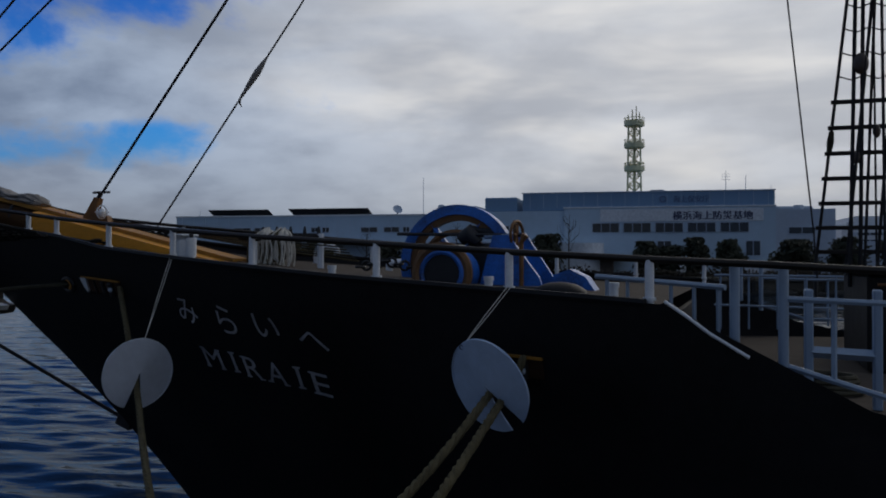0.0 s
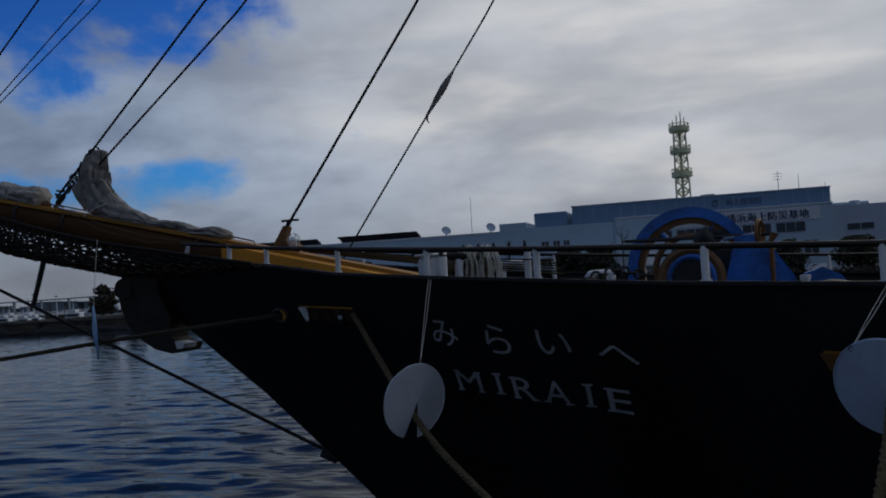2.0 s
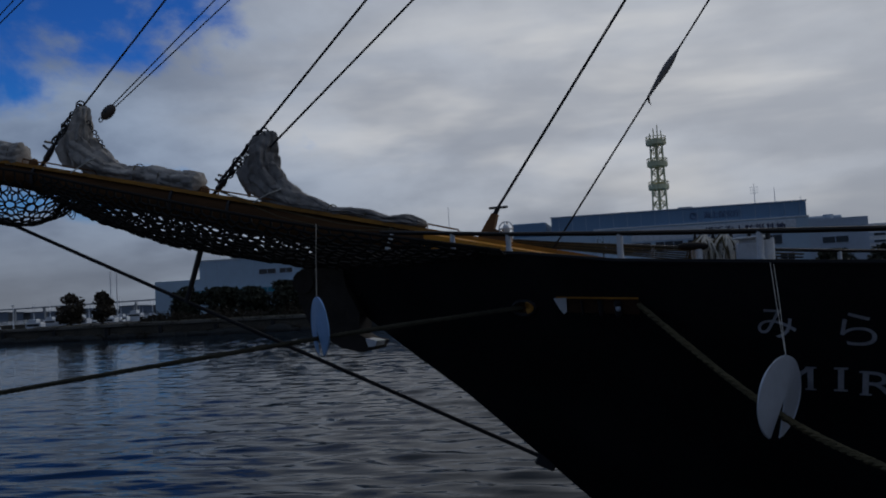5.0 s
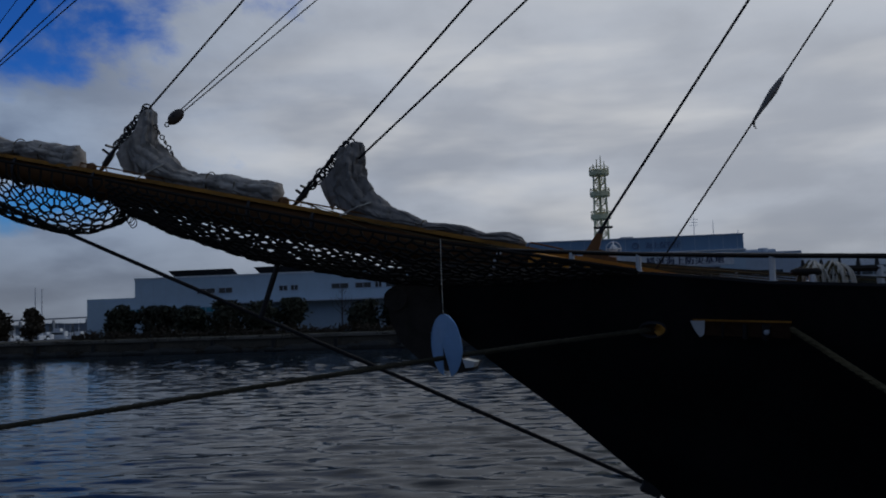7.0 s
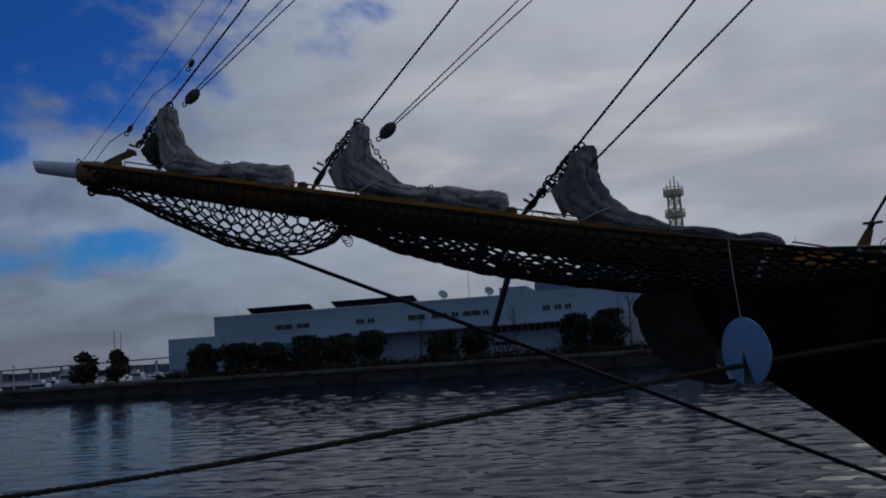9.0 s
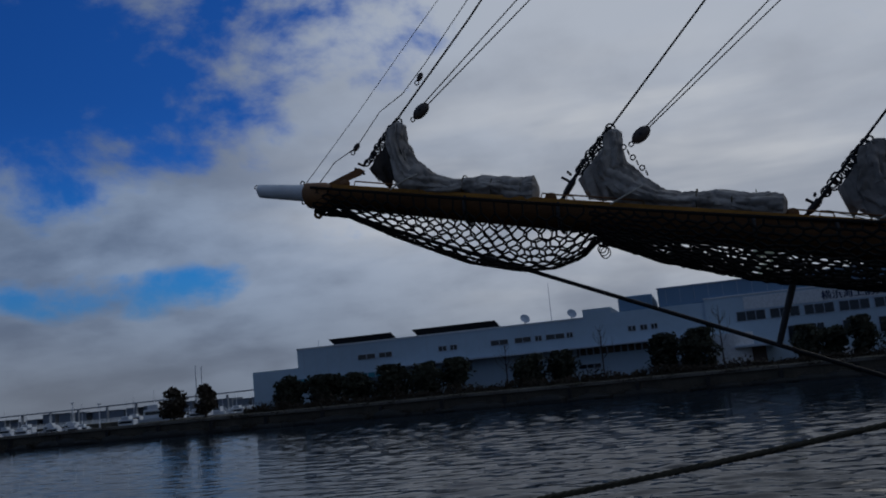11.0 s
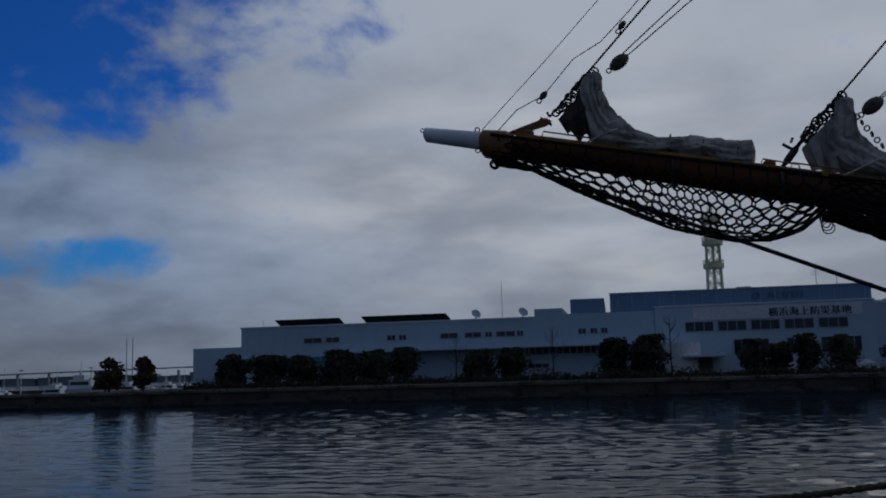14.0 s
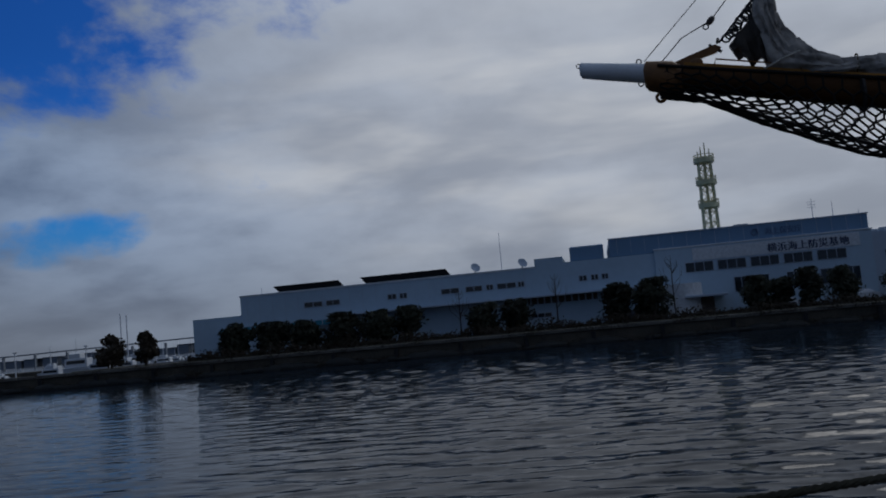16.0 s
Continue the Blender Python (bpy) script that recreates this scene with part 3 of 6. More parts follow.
    for x, z0, z1 in ((-31.5, 11.7, 17.6), (12.9, 14.6, 17.7), (15.6, 14.6, 17.0), (-69.0, 11.6, 13.0), (19.0, 14.6, 15.5)):
        pole = part("antenna", Shape().tube([(x, 134, z0), (x, 134, z1)], [0.06, 0.03], 5), GREYPOLE, b)
        if z1 - z0 > 3 and x > 0:
            for h in (0.5, 0.9, 1.3):
                part("crossbar", Shape().box(x - 0.6, x + 0.6, 133.97, 134.03, z1 - h, z1 - h + 0.05), GREYPOLE, pole)


build_building()


def build_banded_block():
    """A white block with banded storeys, far behind the end of the base."""
    b = thing("office_block", (52, 212, 2.5), "distant white building with dark window bands", "building")
    for k, (x0, z1) in enumerate(((40.5, 11.6), (41.6, 13.0), (43.2, 14.3))):
        z0 = 2.5 if k == 0 else (11.6, 13.0)[k - 1]
        part("wall", Shape().box(x0, 66, 200 + k * 0.8, 224, z0, z1, 0.05), WHITE, b)
    for k in range(6):
        w = part("window", Shape().box(41.4 + max(0, k - 3) * 0.7, 65.6, 199.9 + max(0, k - 4) * 0.8, 200.2, 4.4 + k * 1.45, 5.05 + k * 1.45), FACADE_LOW, b)
        for q in range(9):
            x = 43.6 + q * 2.45
            part("pane", Shape().box(x, x + 2.2, 199.84, 199.9, 4.48 + k * 1.45, 4.97 + k * 1.45), GLASS, w)


build_banded_block()


def build_tower():
    cx, cy = 0.0, 141.4
    t = thing("lattice_tower", (cx, cy, 12), "cream steel lattice radio tower with round platforms", "tower")
    legs = [(-0.95, -0.95), (0.95, -0.95), (0.95, 0.95), (-0.95, 0.95)]
    z0, z1 = 11.5, 26.2

    def at(k, z):
        f = 1.15 - 0.25 * (z - z0) / (z1 - z0)
        return Vector((cx + legs[k % 4][0] * f, cy + legs[k % 4][1] * f, z))

    for k in range(4):
        part("leg", Shape().tube([at(k, z0), at(k, z1)], 0.13, 6), TOWERPAINT, t)
    n = 9
    for i in range(n):
        a, c = z0 + (z1 - z0) * i / n, z0 + (z1 - z0) * (i + 1) / n
        s = Shape()
        for k in range(4):
            s.tube([at(k, a), at(k + 1, c)], 0.07, 5).tube([at(k + 1, a), at(k, c)], 0.07, 5).tube([at(k, c), at(k + 1, c)], 0.07, 5)
        part("bracing", s, TOWERPAINT, t)
    for z in (19.0, 22.55, 25.9):
        drum = Shape()
        drum.rings([[Vector((cx + r * math.cos(a), cy + r * math.sin(a), h)) for a in [k * math.pi / 10 for k in range(20)]] for r, h in ((1.35, z - 0.45), (1.55, z - 0.3), (1.55, z + 0.35), (1.5, z + 0.35), (1.5, z - 0.1))], caps=False)
        part("parapet", drum, TOWERPAINT, t, "cream ring parapet", smooth=True)
        p = part("platform", Shape().cyl((cx, cy, z - 0.3), (cx, cy, z), 1.5, seg=18), TOWERPAINT, t)
        s = Shape().ring((cx, cy, z + 0.85), (0, 0, 1), 1.5, 0.06, 18).ring((cx, cy, z + 0.45), (0, 0, 1), 1.5, 0.04, 18)
        for k in range(12):
            a = k * math.pi / 6
            s.cyl((cx + 1.5 * math.cos(a), cy + 1.5 * math.sin(a), z), (cx + 1.5 * math.cos(a), cy + 1.5 * math.sin(a), z + 0.85), 0.04, seg=4)
        part("guardrail", s, TOWERPAINT, p)
    for dx, dy, h in ((-0.9, -0.5, 27.3), (0.8, -0.6, 27.6), (0.3, 0.4, 28.7), (-0.3, 0.5, 28.2)):
        part("antenna", Shape().tube([(cx + dx, cy + dy, 25.9), (cx + dx, cy + dy, h)], [0.14, 0.07], 6), TOWERPAINT, t)
    part("ladder", Shape().box(cx - 0.2, cx + 0.2, cy - 0.1, cy + 0.1, z0, z1), TOWERPAINT, t)


build_tower()


# ---- far shore: trees, cars, boats, bridge ----
def leafy_tree(name, base, height, width, seed, label, leaf=LEAF, cone=0.0, n=1500):
    rr = random.Random(seed)
    x, y, z = base
    t = thing(name, base, label, "tree", "trees on the far quay")
    th = height * 0.22
    part("trunk", Shape().tube([(x, y, z), (x + 0.05, y, z + th), (x - 0.05, y, z + height * 0.75)], [0.2, 0.15, 0.05], 6), BARK, t)
    s = Shape()
    for k in range(5):
        a = rr.uniform(0, 6.28)
        s.tube([(x, y, z + th + k * 0.25), (x + math.cos(a) * width * 0.3, y + math.sin(a) * width * 0.3, z + th + 0.8 + k * 0.3)], [0.07, 0.02], 5)
    part("limb", s, BARK, t)
    s = Shape()
    lumps = []
    for k in range(26):
        h = rr.uniform(0.05, 0.95)
        w = width / 2 * (1 - cone * h) * math.sqrt(max(0.05, 1 - (2 * h - 0.9) ** 2 * 0.75))
        a = rr.uniform(0, 6.28)
        q = rr.uniform(0.2, 0.75)
        lumps.append((x + math.cos(a) * w * q, y + math.sin(a) * w * q, z + th * 0.5 + h * (height - th * 0.5), w * rr.uniform(0.4, 0.68)))
    for k in range(n):
        lx, ly, lz, lr = rr.choice(lumps)
        d = Vector((rr.gauss(0, 1), rr.gauss(0, 1), rr.gauss(0, 1))).normalized() * lr * rr.uniform(0.3, 1.05)
        d.z *= 0.85
        c = Vector((lx, ly, max(z + 0.1, min(z + height, lz + d.z)))) + Vector((d.x, d.y, 0))
        e1 = Vector((rr.gauss(0, 1), rr.gauss(0, 1), rr.gauss(0, 1))).normalized() * rr.uniform(0.2, 0.38)
        e2 = e1.orthogonal().normalized() * rr.uniform(0.12, 0.26)
        s.add([c - e1, c + e2, c + e1, c - e2], [(0, 1, 2, 3)])
    crown = part("crown", s, leaf, t)
    crown["kind"] = "stuff"
    return t


def bare_tree(base, height, seed):
    rr = random.Random(seed)
    t = thing("bare_tree", base, "leafless young tree with thin branches", "tree", "trees on the far quay")
    x, y, z = base
    part("trunk", Shape().tube([(x, y, z), (x, y, z + height * 0.6), (x + 0.1, y, z + height)], [0.12, 0.08, 0.02], 5), BARK, t)
    for k in range(14):
        h = rr.uniform(0.35, 0.9) * height
        a, l = rr.uniform(0, 6.28), (1.1 - h / height) * height * 0.45
        part("limb", Shape().tube([(x, y, z + h), (x + math.cos(a) * l * 0.6, y + math.sin(a) * l * 0.6, z + h + l * 0.6), (x + math.cos(a) * l * 0.7, y + math.sin(a) * l * 0.7, z + h + l * 1.2)], [0.035, 0.025, 0.01], 4), BARK, t)


def build_planting():
    Z = 2.85
    for k, (x, h, w) in enumerate([(-85.6, 4.7, 4.9), (-80.4, 4.6, 4.5)]):
        leafy_tree("conical_tree", (x, 118, Z), h, w, 10 + k, "dark conical evergreen standing on the quay edge", LEAF_RED, cone=0.45)
    row = [(-68.2, 4.6, 4.2), (-63.0, 4.3, 5.4), (-58.4, 4.2, 4.6), (-52.6, 4.7, 5.2), (-47.6, 4.6, 4.6), (-43.8, 4.8, 4.4), (-33.0, 4.2, 4.4), (-28.8, 4.3, 4.2), (-15.4, 5.3, 4.2), (-11.0, 5.4, 4.6), (2.0, 4.4, 3.6), (5.0, 4.0, 3.2), (8.1, 4.9, 3.8), (12.7, 4.7, 4.2), (20.5, 4.6, 5.6), (26.5, 4.8, 5.2), (32.0, 4.4, 5.0), (38.0, 4.6, 5.0)]
    for k, (x, h, w) in enumerate(row):
        leafy_tree("evergreen_tree", (x, 120 + (k % 3) * 0.8, Z), h, w * 1.12, 40 + k, "round dark evergreen tree on the grass strip", n=2000)
    bare_tree((-36.4, 121, Z), 6.4, 1)
    bare_tree((-23.4, 121, Z), 7.2, 2)
    bare_tree((-8.2, 122, Z), 8.2, 3)
    s = Shape()
    rr = random.Random(5)
    for k in range(12000):
        x = rr.uniform(-74, 60)
        c = Vector((x, 117.6 + rr.uniform(-0.5, 0.5), Z + abs(rr.gauss(0, 0.62)) * (0.75 + 0.25 * math.sin(x * 0.7)) * (1.0 if x < -6 else 0.8)))
        e1 = Vector((rr.gauss(0, 1), rr.gauss(0, 1), rr.gauss(0, 1))).normalized() * rr.uniform(0.12, 0.28)
        e2 = e1.orthogonal().normalized() * rr.uniform(0.08, 0.18)
        s.add([c - e1, c + e2, c + e1, c - e2], [(0, 1, 2, 3)])
    tagged(part("hedge", s, LEAF_RED), "low brownish winter hedge along the quay", "hedge", kind="stuff")


build_planting()


def car(x, y, z, m, label):
    t = thing("parked_car", (x, y, z), label, "car", "cars parked at the building")
    prof = [(-2.1, 0.35), (-2.15, 0.75), (-1.9, 0.92), (-1.1, 1.0), (-0.5, 1.45), (0.9, 1.48), (1.6, 1.05), (2.05, 0.95), (2.15, 0.6), (2.1, 0.35)]
    s = Shape()
    s.rings([[Vector((x + a, y + d * (0.8 if b > 1.2 else 1.0), z + b)) for a, b in prof] for d in (-0.85, 0.85)])
    body = part("body", s, m, t)
    for d in (-0.82, 0.82):
        part("window", Shape().add([(x - 0.95, y + d * 1.02, z + 1.04), (x + 1.4, y + d * 1.02, z + 1.04), (x + 0.85, y + d * 0.86, z + 1.4), (x - 0.45, y + d * 0.86, z + 1.4)], [(0, 1, 2, 3)]), GLASS, body)
    for a in (-1.35, 1.35):
        for d in (-0.8, 0.8):
            w = part("wheel", Shape().cyl((x + a, y + d - 0.1, z + 0.33), (x + a, y + d + 0.1, z + 0.33), 0.33, seg=12), TYRE, t)
            part("rim", Shape().cyl((x + a, y + d - 0.12, z + 0.33), (x + a, y + d + 0.12, z + 0.33), 0.18, seg=8), GREYPOLE, w)


for cx, cy, cm, cl in ((6.3, 128.6, CAR_WHITE, "white hatchback parked on the service road"), (16.5, 128.6, CAR_WHITE, "white saloon parked on the service road"), (22.0, 128.8, CAR_WHITE, "white estate car parked on the service road"), (28.0, 128.6, CAR_DARK, "dark car parked on the service road"), (-14.0, 128.8, CAR_DARK, "dark saloon parked on the service road")):
    car(cx, cy, 2.9, cm, cl)


def boat(x, y, size, seed):
    rr = random.Random(seed)
    t = thing("motor_boat", (x, y, TIDE), "white motor boat moored in the far marina", "boat", "boats in the marina")
    L, Bm, H = size, size * 0.28, size * 0.17
    s = Shape()
    rings = []
    for k in range(9):
        f = k / 8
        w = Bm * math.sin(min(1.0, (1 - f) * 1.7 + 0.02) * math.pi / 2) * 0.5
        zt = H * (1 + 0.35 * f * f)
        rings.append([Vector((x + (f - 0.5) * L, y + a * w, b + TIDE)) for a, b in ((-0.6, -0.3), (-1, zt), (1, zt), (0.6, -0.3))])
    s.rings(rings)
    part("hull", s, BOATWHITE, t)
    c = Shape().box(x - L * 0.28, x + L * 0.16, y - Bm * 0.36, y + Bm * 0.36, TIDE + H * 0.9, TIDE + H * 2.0, 0.1)
    cab = part("cabin", c, BOATWHITE, t)
    part("window", Shape().box(x - L * 0.24, x + L * 0.12, y - Bm * 0.37, y + Bm * 0.37, TIDE + H * 1.45, TIDE + H * 1.8), GLASS, cab)
    part("flybridge", Shape().box(x - L * 0.2, x + L * 0.02, y - Bm * 0.3, y + Bm * 0.3, TIDE + H * 2.0, TIDE + H * 2.5, 0.08), BOATWHITE, t)
    part("mast", Shape().tube([(x - L * 0.1, y, TIDE + H * 2.4), (x - L * 0.1, y, TIDE + H * 2.5 + rr.uniform(1.0, 4.5))], [0.08, 0.03], 5), GREYPOLE, t)


def build_marina():
    rr = random.Random(9)
    for k in range(56):
        boat(-170 + k * 1.6 + rr.uniform(-1.2, 1.2), rr.uniform(150, 235), rr.uniform(4.5, 8.5) * (1.5 if k % 9 == 0 else 1.0), k)
    for x, y, h in ((-119.75, 182, 13.5), (-119.45, 184, 13.3), (-133, 190, 7.4), (-148, 186, 7.2), (-163, 196, 8.2)):
        p = thing("mast_pole", (x, y, 0), "tall thin grey pole in the marina", "pole", "marina poles")
        part("shaft", Shape().tube([(x, y, 0), (x, y, h)], [0.16, 0.1], 6), GREYPOLE, p)
        if h < 12:
            part("lamp_head", Shape().box(x - 0.5, x + 0.5, y - 0.15, y + 0.15, h - 0.15, h + 0.1, 0.04), GREYPOLE, p)
    s = Shape().box(-330, -128, 255, 262, -2, 2.0, 0.1)
    tagged(part("breakwater", s, QUAYWALL), "low far breakwater behind the marina", "breakwater", kind="structure")
    b = thing("far_bridge", (-560, 900, 0), "hazy elevated road bridge on the horizon", "bridge")
    part("deck", Shape().tube([(-1100, 900, 11.5), (-700, 900, 13.5), (-560, 900, 15.0), (-380, 900, 17.0)], 0.8, 6), BRIDGE, b)
    for k in range(19):
        x = -1080 + k * 38
        part("pier", Shape().box(x, x + 1.6, 898.5, 901.5, -2, 13.5), BRIDGE, b)
    rr = random.Random(3)
    for k in range(26):
        x = -1000 + k * 26
        h = rr.uniform(5, 12)
        w = thing("far_warehouse", (x, 1050, 0), "hazy low warehouse on the far shore", "building", "far shore buildings")
        part("wall", Shape().box(x, x + rr.uniform(14, 24), 1050, 1080, -1, h), BRIDGE, w)
        part("roof", Shape().box(x - 0.5, x + 24, 1049, 1081, h, h + 0.6), BRIDGE, w)


build_marina()
# ---- the ship ----
HIRAGANA = [("\u307f", 3.2, 3.55, 3.92, 0.29), ("\u3089", 3.92, 4.22, 3.84, 0.31), ("\u3044", 4.55, 4.92, 3.84, 0.24), ("\u3078", 5.2, 5.6, 3.78, 0.16)]
ROMAN = [("M", 3.38, 3.72, 3.37, 0.25), ("I", 3.9, 4.02, 3.35, 0.25), ("R", 4.14, 4.42, 3.32, 0.25), ("A", 4.52, 4.82, 3.3, 0.25), ("I", 4.98, 5.1, 3.28, 0.25), ("E", 5.24, 5.48, 3.25, 0.25)]
SHIP = thing("sailing_ship", S(6, 0, 0), "black-hulled sailing ship moored bow-on with varnished bowsprit", "ship")


def build_hull():
    us = [0, 0.12, 0.3, 0.6, 1.0] + [1.5 + 0.5 * k for k in range(26)] + [16, 18, 20, 22, 24, 26, 28]
    levels = 22
    s = Shape()
    for side in (1, -1):
        grid = []
        for a in us:
            col = []
            top_u = -2.95 + a
            # each column leans with the stem and ends on the sheer line
            zt = line_at(SHEER, top_u)
            for _ in range(6):
                zt = line_at(SHEER, line_at(STEM, zt) + a)
            for k in range(levels + 1):
                z = -0.8 + (zt + 0.8) * k / levels
                u = line_at(STEM, z) + a
                col.append(S(u, side * quad_beam(u, z), z))
            grid.append(col)
        s.rings(grid, closed=False)
    part("hull", s, HULL, SHIP, "black painted steel hull with flared bow", smooth=True)
    # transom
    s = Shape()
    z0, z1 = -0.8, 3.4
    s.add([S(line_at(STEM, z) + 28, sd * half_beam(line_at(STEM, z) + 28, z), z) for sd, z in ((1, z0), (1, z1), (-1, z1), (-1, z0))], [(0, 1, 2, 3)])
    part("transom", s, HULL, SHIP)
    # decks
    s = Shape()
    rows = [[S(u, v * (half_beam(u, line_at(SHEER, u)) - 0.06), line_at(SHEER, u) - 0.12) for v in (-1, 1)] for u in [-2.6 + 0.4 * k for k in range(29)]]
    s.rings(rows, closed=False)
    part("foredeck", s, DECK, SHIP, "weathered plank foredeck")
    s = Shape()
    rows = [[S(u, v * (half_beam(u, 3.3) - 0.06), 3.36) for v in (-1, 1)] for u in [8.6, 9.3, 9.6, 10, 10.5, 11, 12, 14, 17, 20, 24]]
    s.rings(rows, closed=False)
    part("main_deck", s, DECK, SHIP, "weathered plank main deck")
    s = Shape()
    s.rings([[S(u, v * 4.2, z) for u, z in ((8.55, 3.3), (8.62, 3.3), (8.62, 4.0), (8.55, 4.0))] for v in (-1, 1)])
    part("break_bulkhead", s, HULL, SHIP, "dark bulkhead below the foredeck edge")
    # toe rail along the bulwark top
    s = Shape()
    s.tube([S(u, half_beam(u, line_at(SHEER, u)) - 0.02, line_at(SHEER, u)) for u in [-2.7 + 0.3 * k for k in range(39)]], 0.035, 6)
    part("bulwark_cap", s, HULL, SHIP)
    s = Shape()
    s.tube([S(u, -half_beam(u, line_at(SHEER, u)) + 0.02, line_at(SHEER, u)) for u in [-2.7 + 0.3 * k for k in range(39)]], 0.035, 6)
    part("bulwark_cap", s, HULL, SHIP)
    s = Shape()
    s.tube([S(u, half_beam(u, line_at(SHEER, u)) + 0.005, line_at(SHEER, u) + 0.025) for u in (8.84, 9.0, 9.15, 9.3, 9.42)], 0.013, 6)
    part("sloping_cap", s, WHITE, SHIP, "white painted sloping bulwark cap")
    # rubbing lines on the topsides
    s = Shape()
    s.tube([S(u, quad_beam(u, line_at(SHEER, u) - 1.15), line_at(SHEER, u) - 1.15) for u in [10.0 + 0.5 * k for k in range(24)]], 0.05, 6)
    part("rubbing_strake", s, HULL, SHIP)


def rail_v(u, side=1):
    return side * (half_beam(u, line_at(SHEER, min(u, 8.8))) - 0.11)


def build_rails():
    for side in (1, -1):
        us = [-1.6 + 0.4 * k for k in range(40)]
        s = Shape()
        s.tube([S(u, rail_v(u, side), line_at(RAIL, u)) for u in us], 0.034, 8, 0.8)
        rail = part("handrail", s, DARKWOOD, SHIP, "dark wooden handrail", smooth=True)
        for u in (-0.4, 0.42, 1.84, 3.27, 4.66, 6.26, 7.58, 8.72):
            p = Shape()
            z0, z1 = line_at(SHEER, u) - 0.1, line_at(RAIL, u)
            p.tube([S(u, rail_v(u, side), z0), S(u, rail_v(u, side), z1)], 0.034, 8)
            p.cyl(S(u, rail_v(u, side), z0 + 0.115), S(u, rail_v(u, side), z0 + 0.14), 0.05, seg=8)
            part("stanchion", p, WHITE, rail, smooth=True)
        # open guard rail of pale tube at the waist
        for u in (9.32, 9.65, 11.0, 12.4, 13.8):
            p = Shape().tube([S(u, side * 4.75, line_at(SHEER, u) - 0.02), S(u, side * 4.75, line_at(RAIL, u))], 0.036, 8)
            part("stanchion", p, PALEBLUE, rail, "pale blue tubular gate post", smooth=True)
        for u in (9.98, 10.35, 10.7, 11.35, 11.7, 12.05):
            part("baluster", Shape().tube([S(u, side * 4.75, 3.87 - 0.3 * (u - 9.65)), S(u, side * 4.75, 4.33)], 0.019, 6), PALEBLUE, rail, smooth=True)
        for za, zb in ((4.35, 4.3), (3.88, 3.67)):
            part("midrail", Shape().tube([S(9.65, side * 4.75, za), S(10.35, side * 4.75, (za + zb) / 2 if za > 4 else zb), S(13.8, side * 4.75, zb if za > 4 else 3.6)], 0.024, 6), PALEBLUE, rail, smooth=True)
    # short guard rail on the port side of the deck break
    inner = part("break_rail", Shape().tube([S(8.2, 3.95, 4.49), S(9.25, 4.5, 4.42)], 0.024, 6), PALEBLUE, SHIP, "pale blue guard rail at the deck break")
    part("lower_bar", Shape().tube([S(8.75, 4.24, 4.0), S(9.25, 4.5, 3.95)], 0.02, 6), PALEBLUE, inner)
    for k in range(6):
        f = k / 5
        part("baluster", Shape().tube([S(8.3 + 0.9 * f, 4.0 + 0.47 * f, 3.9), S(8.3 + 0.9 * f, 4.0 + 0.47 * f, 4.48 - 0.06 * f)], 0.016, 5), PALEBLUE, inner)
    star = part("far_rail", Shape().tube([S(8.9, -4.3, 4.4), S(13.5, -4.7, 4.35)], 0.024, 6).tube([S(8.9, -4.3, 3.9), S(13.5, -4.7, 3.8)], 0.02, 6), PALEBLUE, SHIP, "pale blue guard rail on the far side")
    for k in range(10):
        part("baluster", Shape().tube([S(9 + k * 0.45, -4.32 - k * 0.035, 3.5), S(9 + k * 0.45, -4.32 - k * 0.035, 4.4)], 0.018, 5), PALEBLUE, star)


def build_deckhouse():
    # added house shape that fills the dark zone of clutter behind the rail
    t = thing("deckhouse", S(13.5, -0.8, 3.36), "low dark box added for the dark clutter aft", "deckhouse")
    m = Matrix.Translation(S(13.6, -0.9, 3.36)) @ Matrix.Rotation(math.atan2(SHIP_U.y, SHIP_U.x), 4, "Z")
    part("body", Shape().box(-2.9, 4.0, -1.3, 1.3, 0, 1.12, 0.04, m), DARKWOOD, t)
    part("roof", Shape().box(-3.0, 4.1, -1.42, 1.42, 1.12, 1.2, 0.03, m), HULL, t)
    for k in range(5):
        w = part("window", Shape().box(-2.3 + k * 1.2, -1.75 + k * 1.2, -1.345, -1.3, 0.45, 0.85, 0.02, m), STEEL, t)
        part("pane", Shape().box(-2.25 + k * 1.2, -1.8 + k * 1.2, -1.352, -1.346, 0.5, 0.8, 0.0, m), GLASS, w)
    part("handrail", Shape().tube([m @ Vector((-2.8, -1.36, 1.0)), m @ Vector((3.9, -1.36, 1.0))], 0.02, 6), BRONZE, t)
    # coiled gear and a winch on the deck by the rail
    for u, v, r in ((10.1, 2.2, 0.34), (11.3, 1.6, 0.28)):
        c = thing("rope_coil", S(u, v, 3.36), "dark rope coil lying on the main deck", "rope coil", "deck coils")
        for k in range(4):
            part("turn", Shape().ring(S(u, v, 3.39 + 0.045 * k), (0.03 * (k % 2), 0.02, 1), r - 0.02 * k, 0.03, 24, 6), ROPE_DARK, c, smooth=True)


build_hull()
build_rails()
build_deckhouse()


def plate_outline(pts, v0, v1):
    """A flat plate in the keel plane between two distances to port."""
    s = Shape()
    s.rings([[S(u, v, z) for u, z in pts] for v in (v0, v1)])
    return s


def spar_z(u):
    """Top of the bowsprit."""
    return 7.86 - 0.2295 * (u + 11.7)


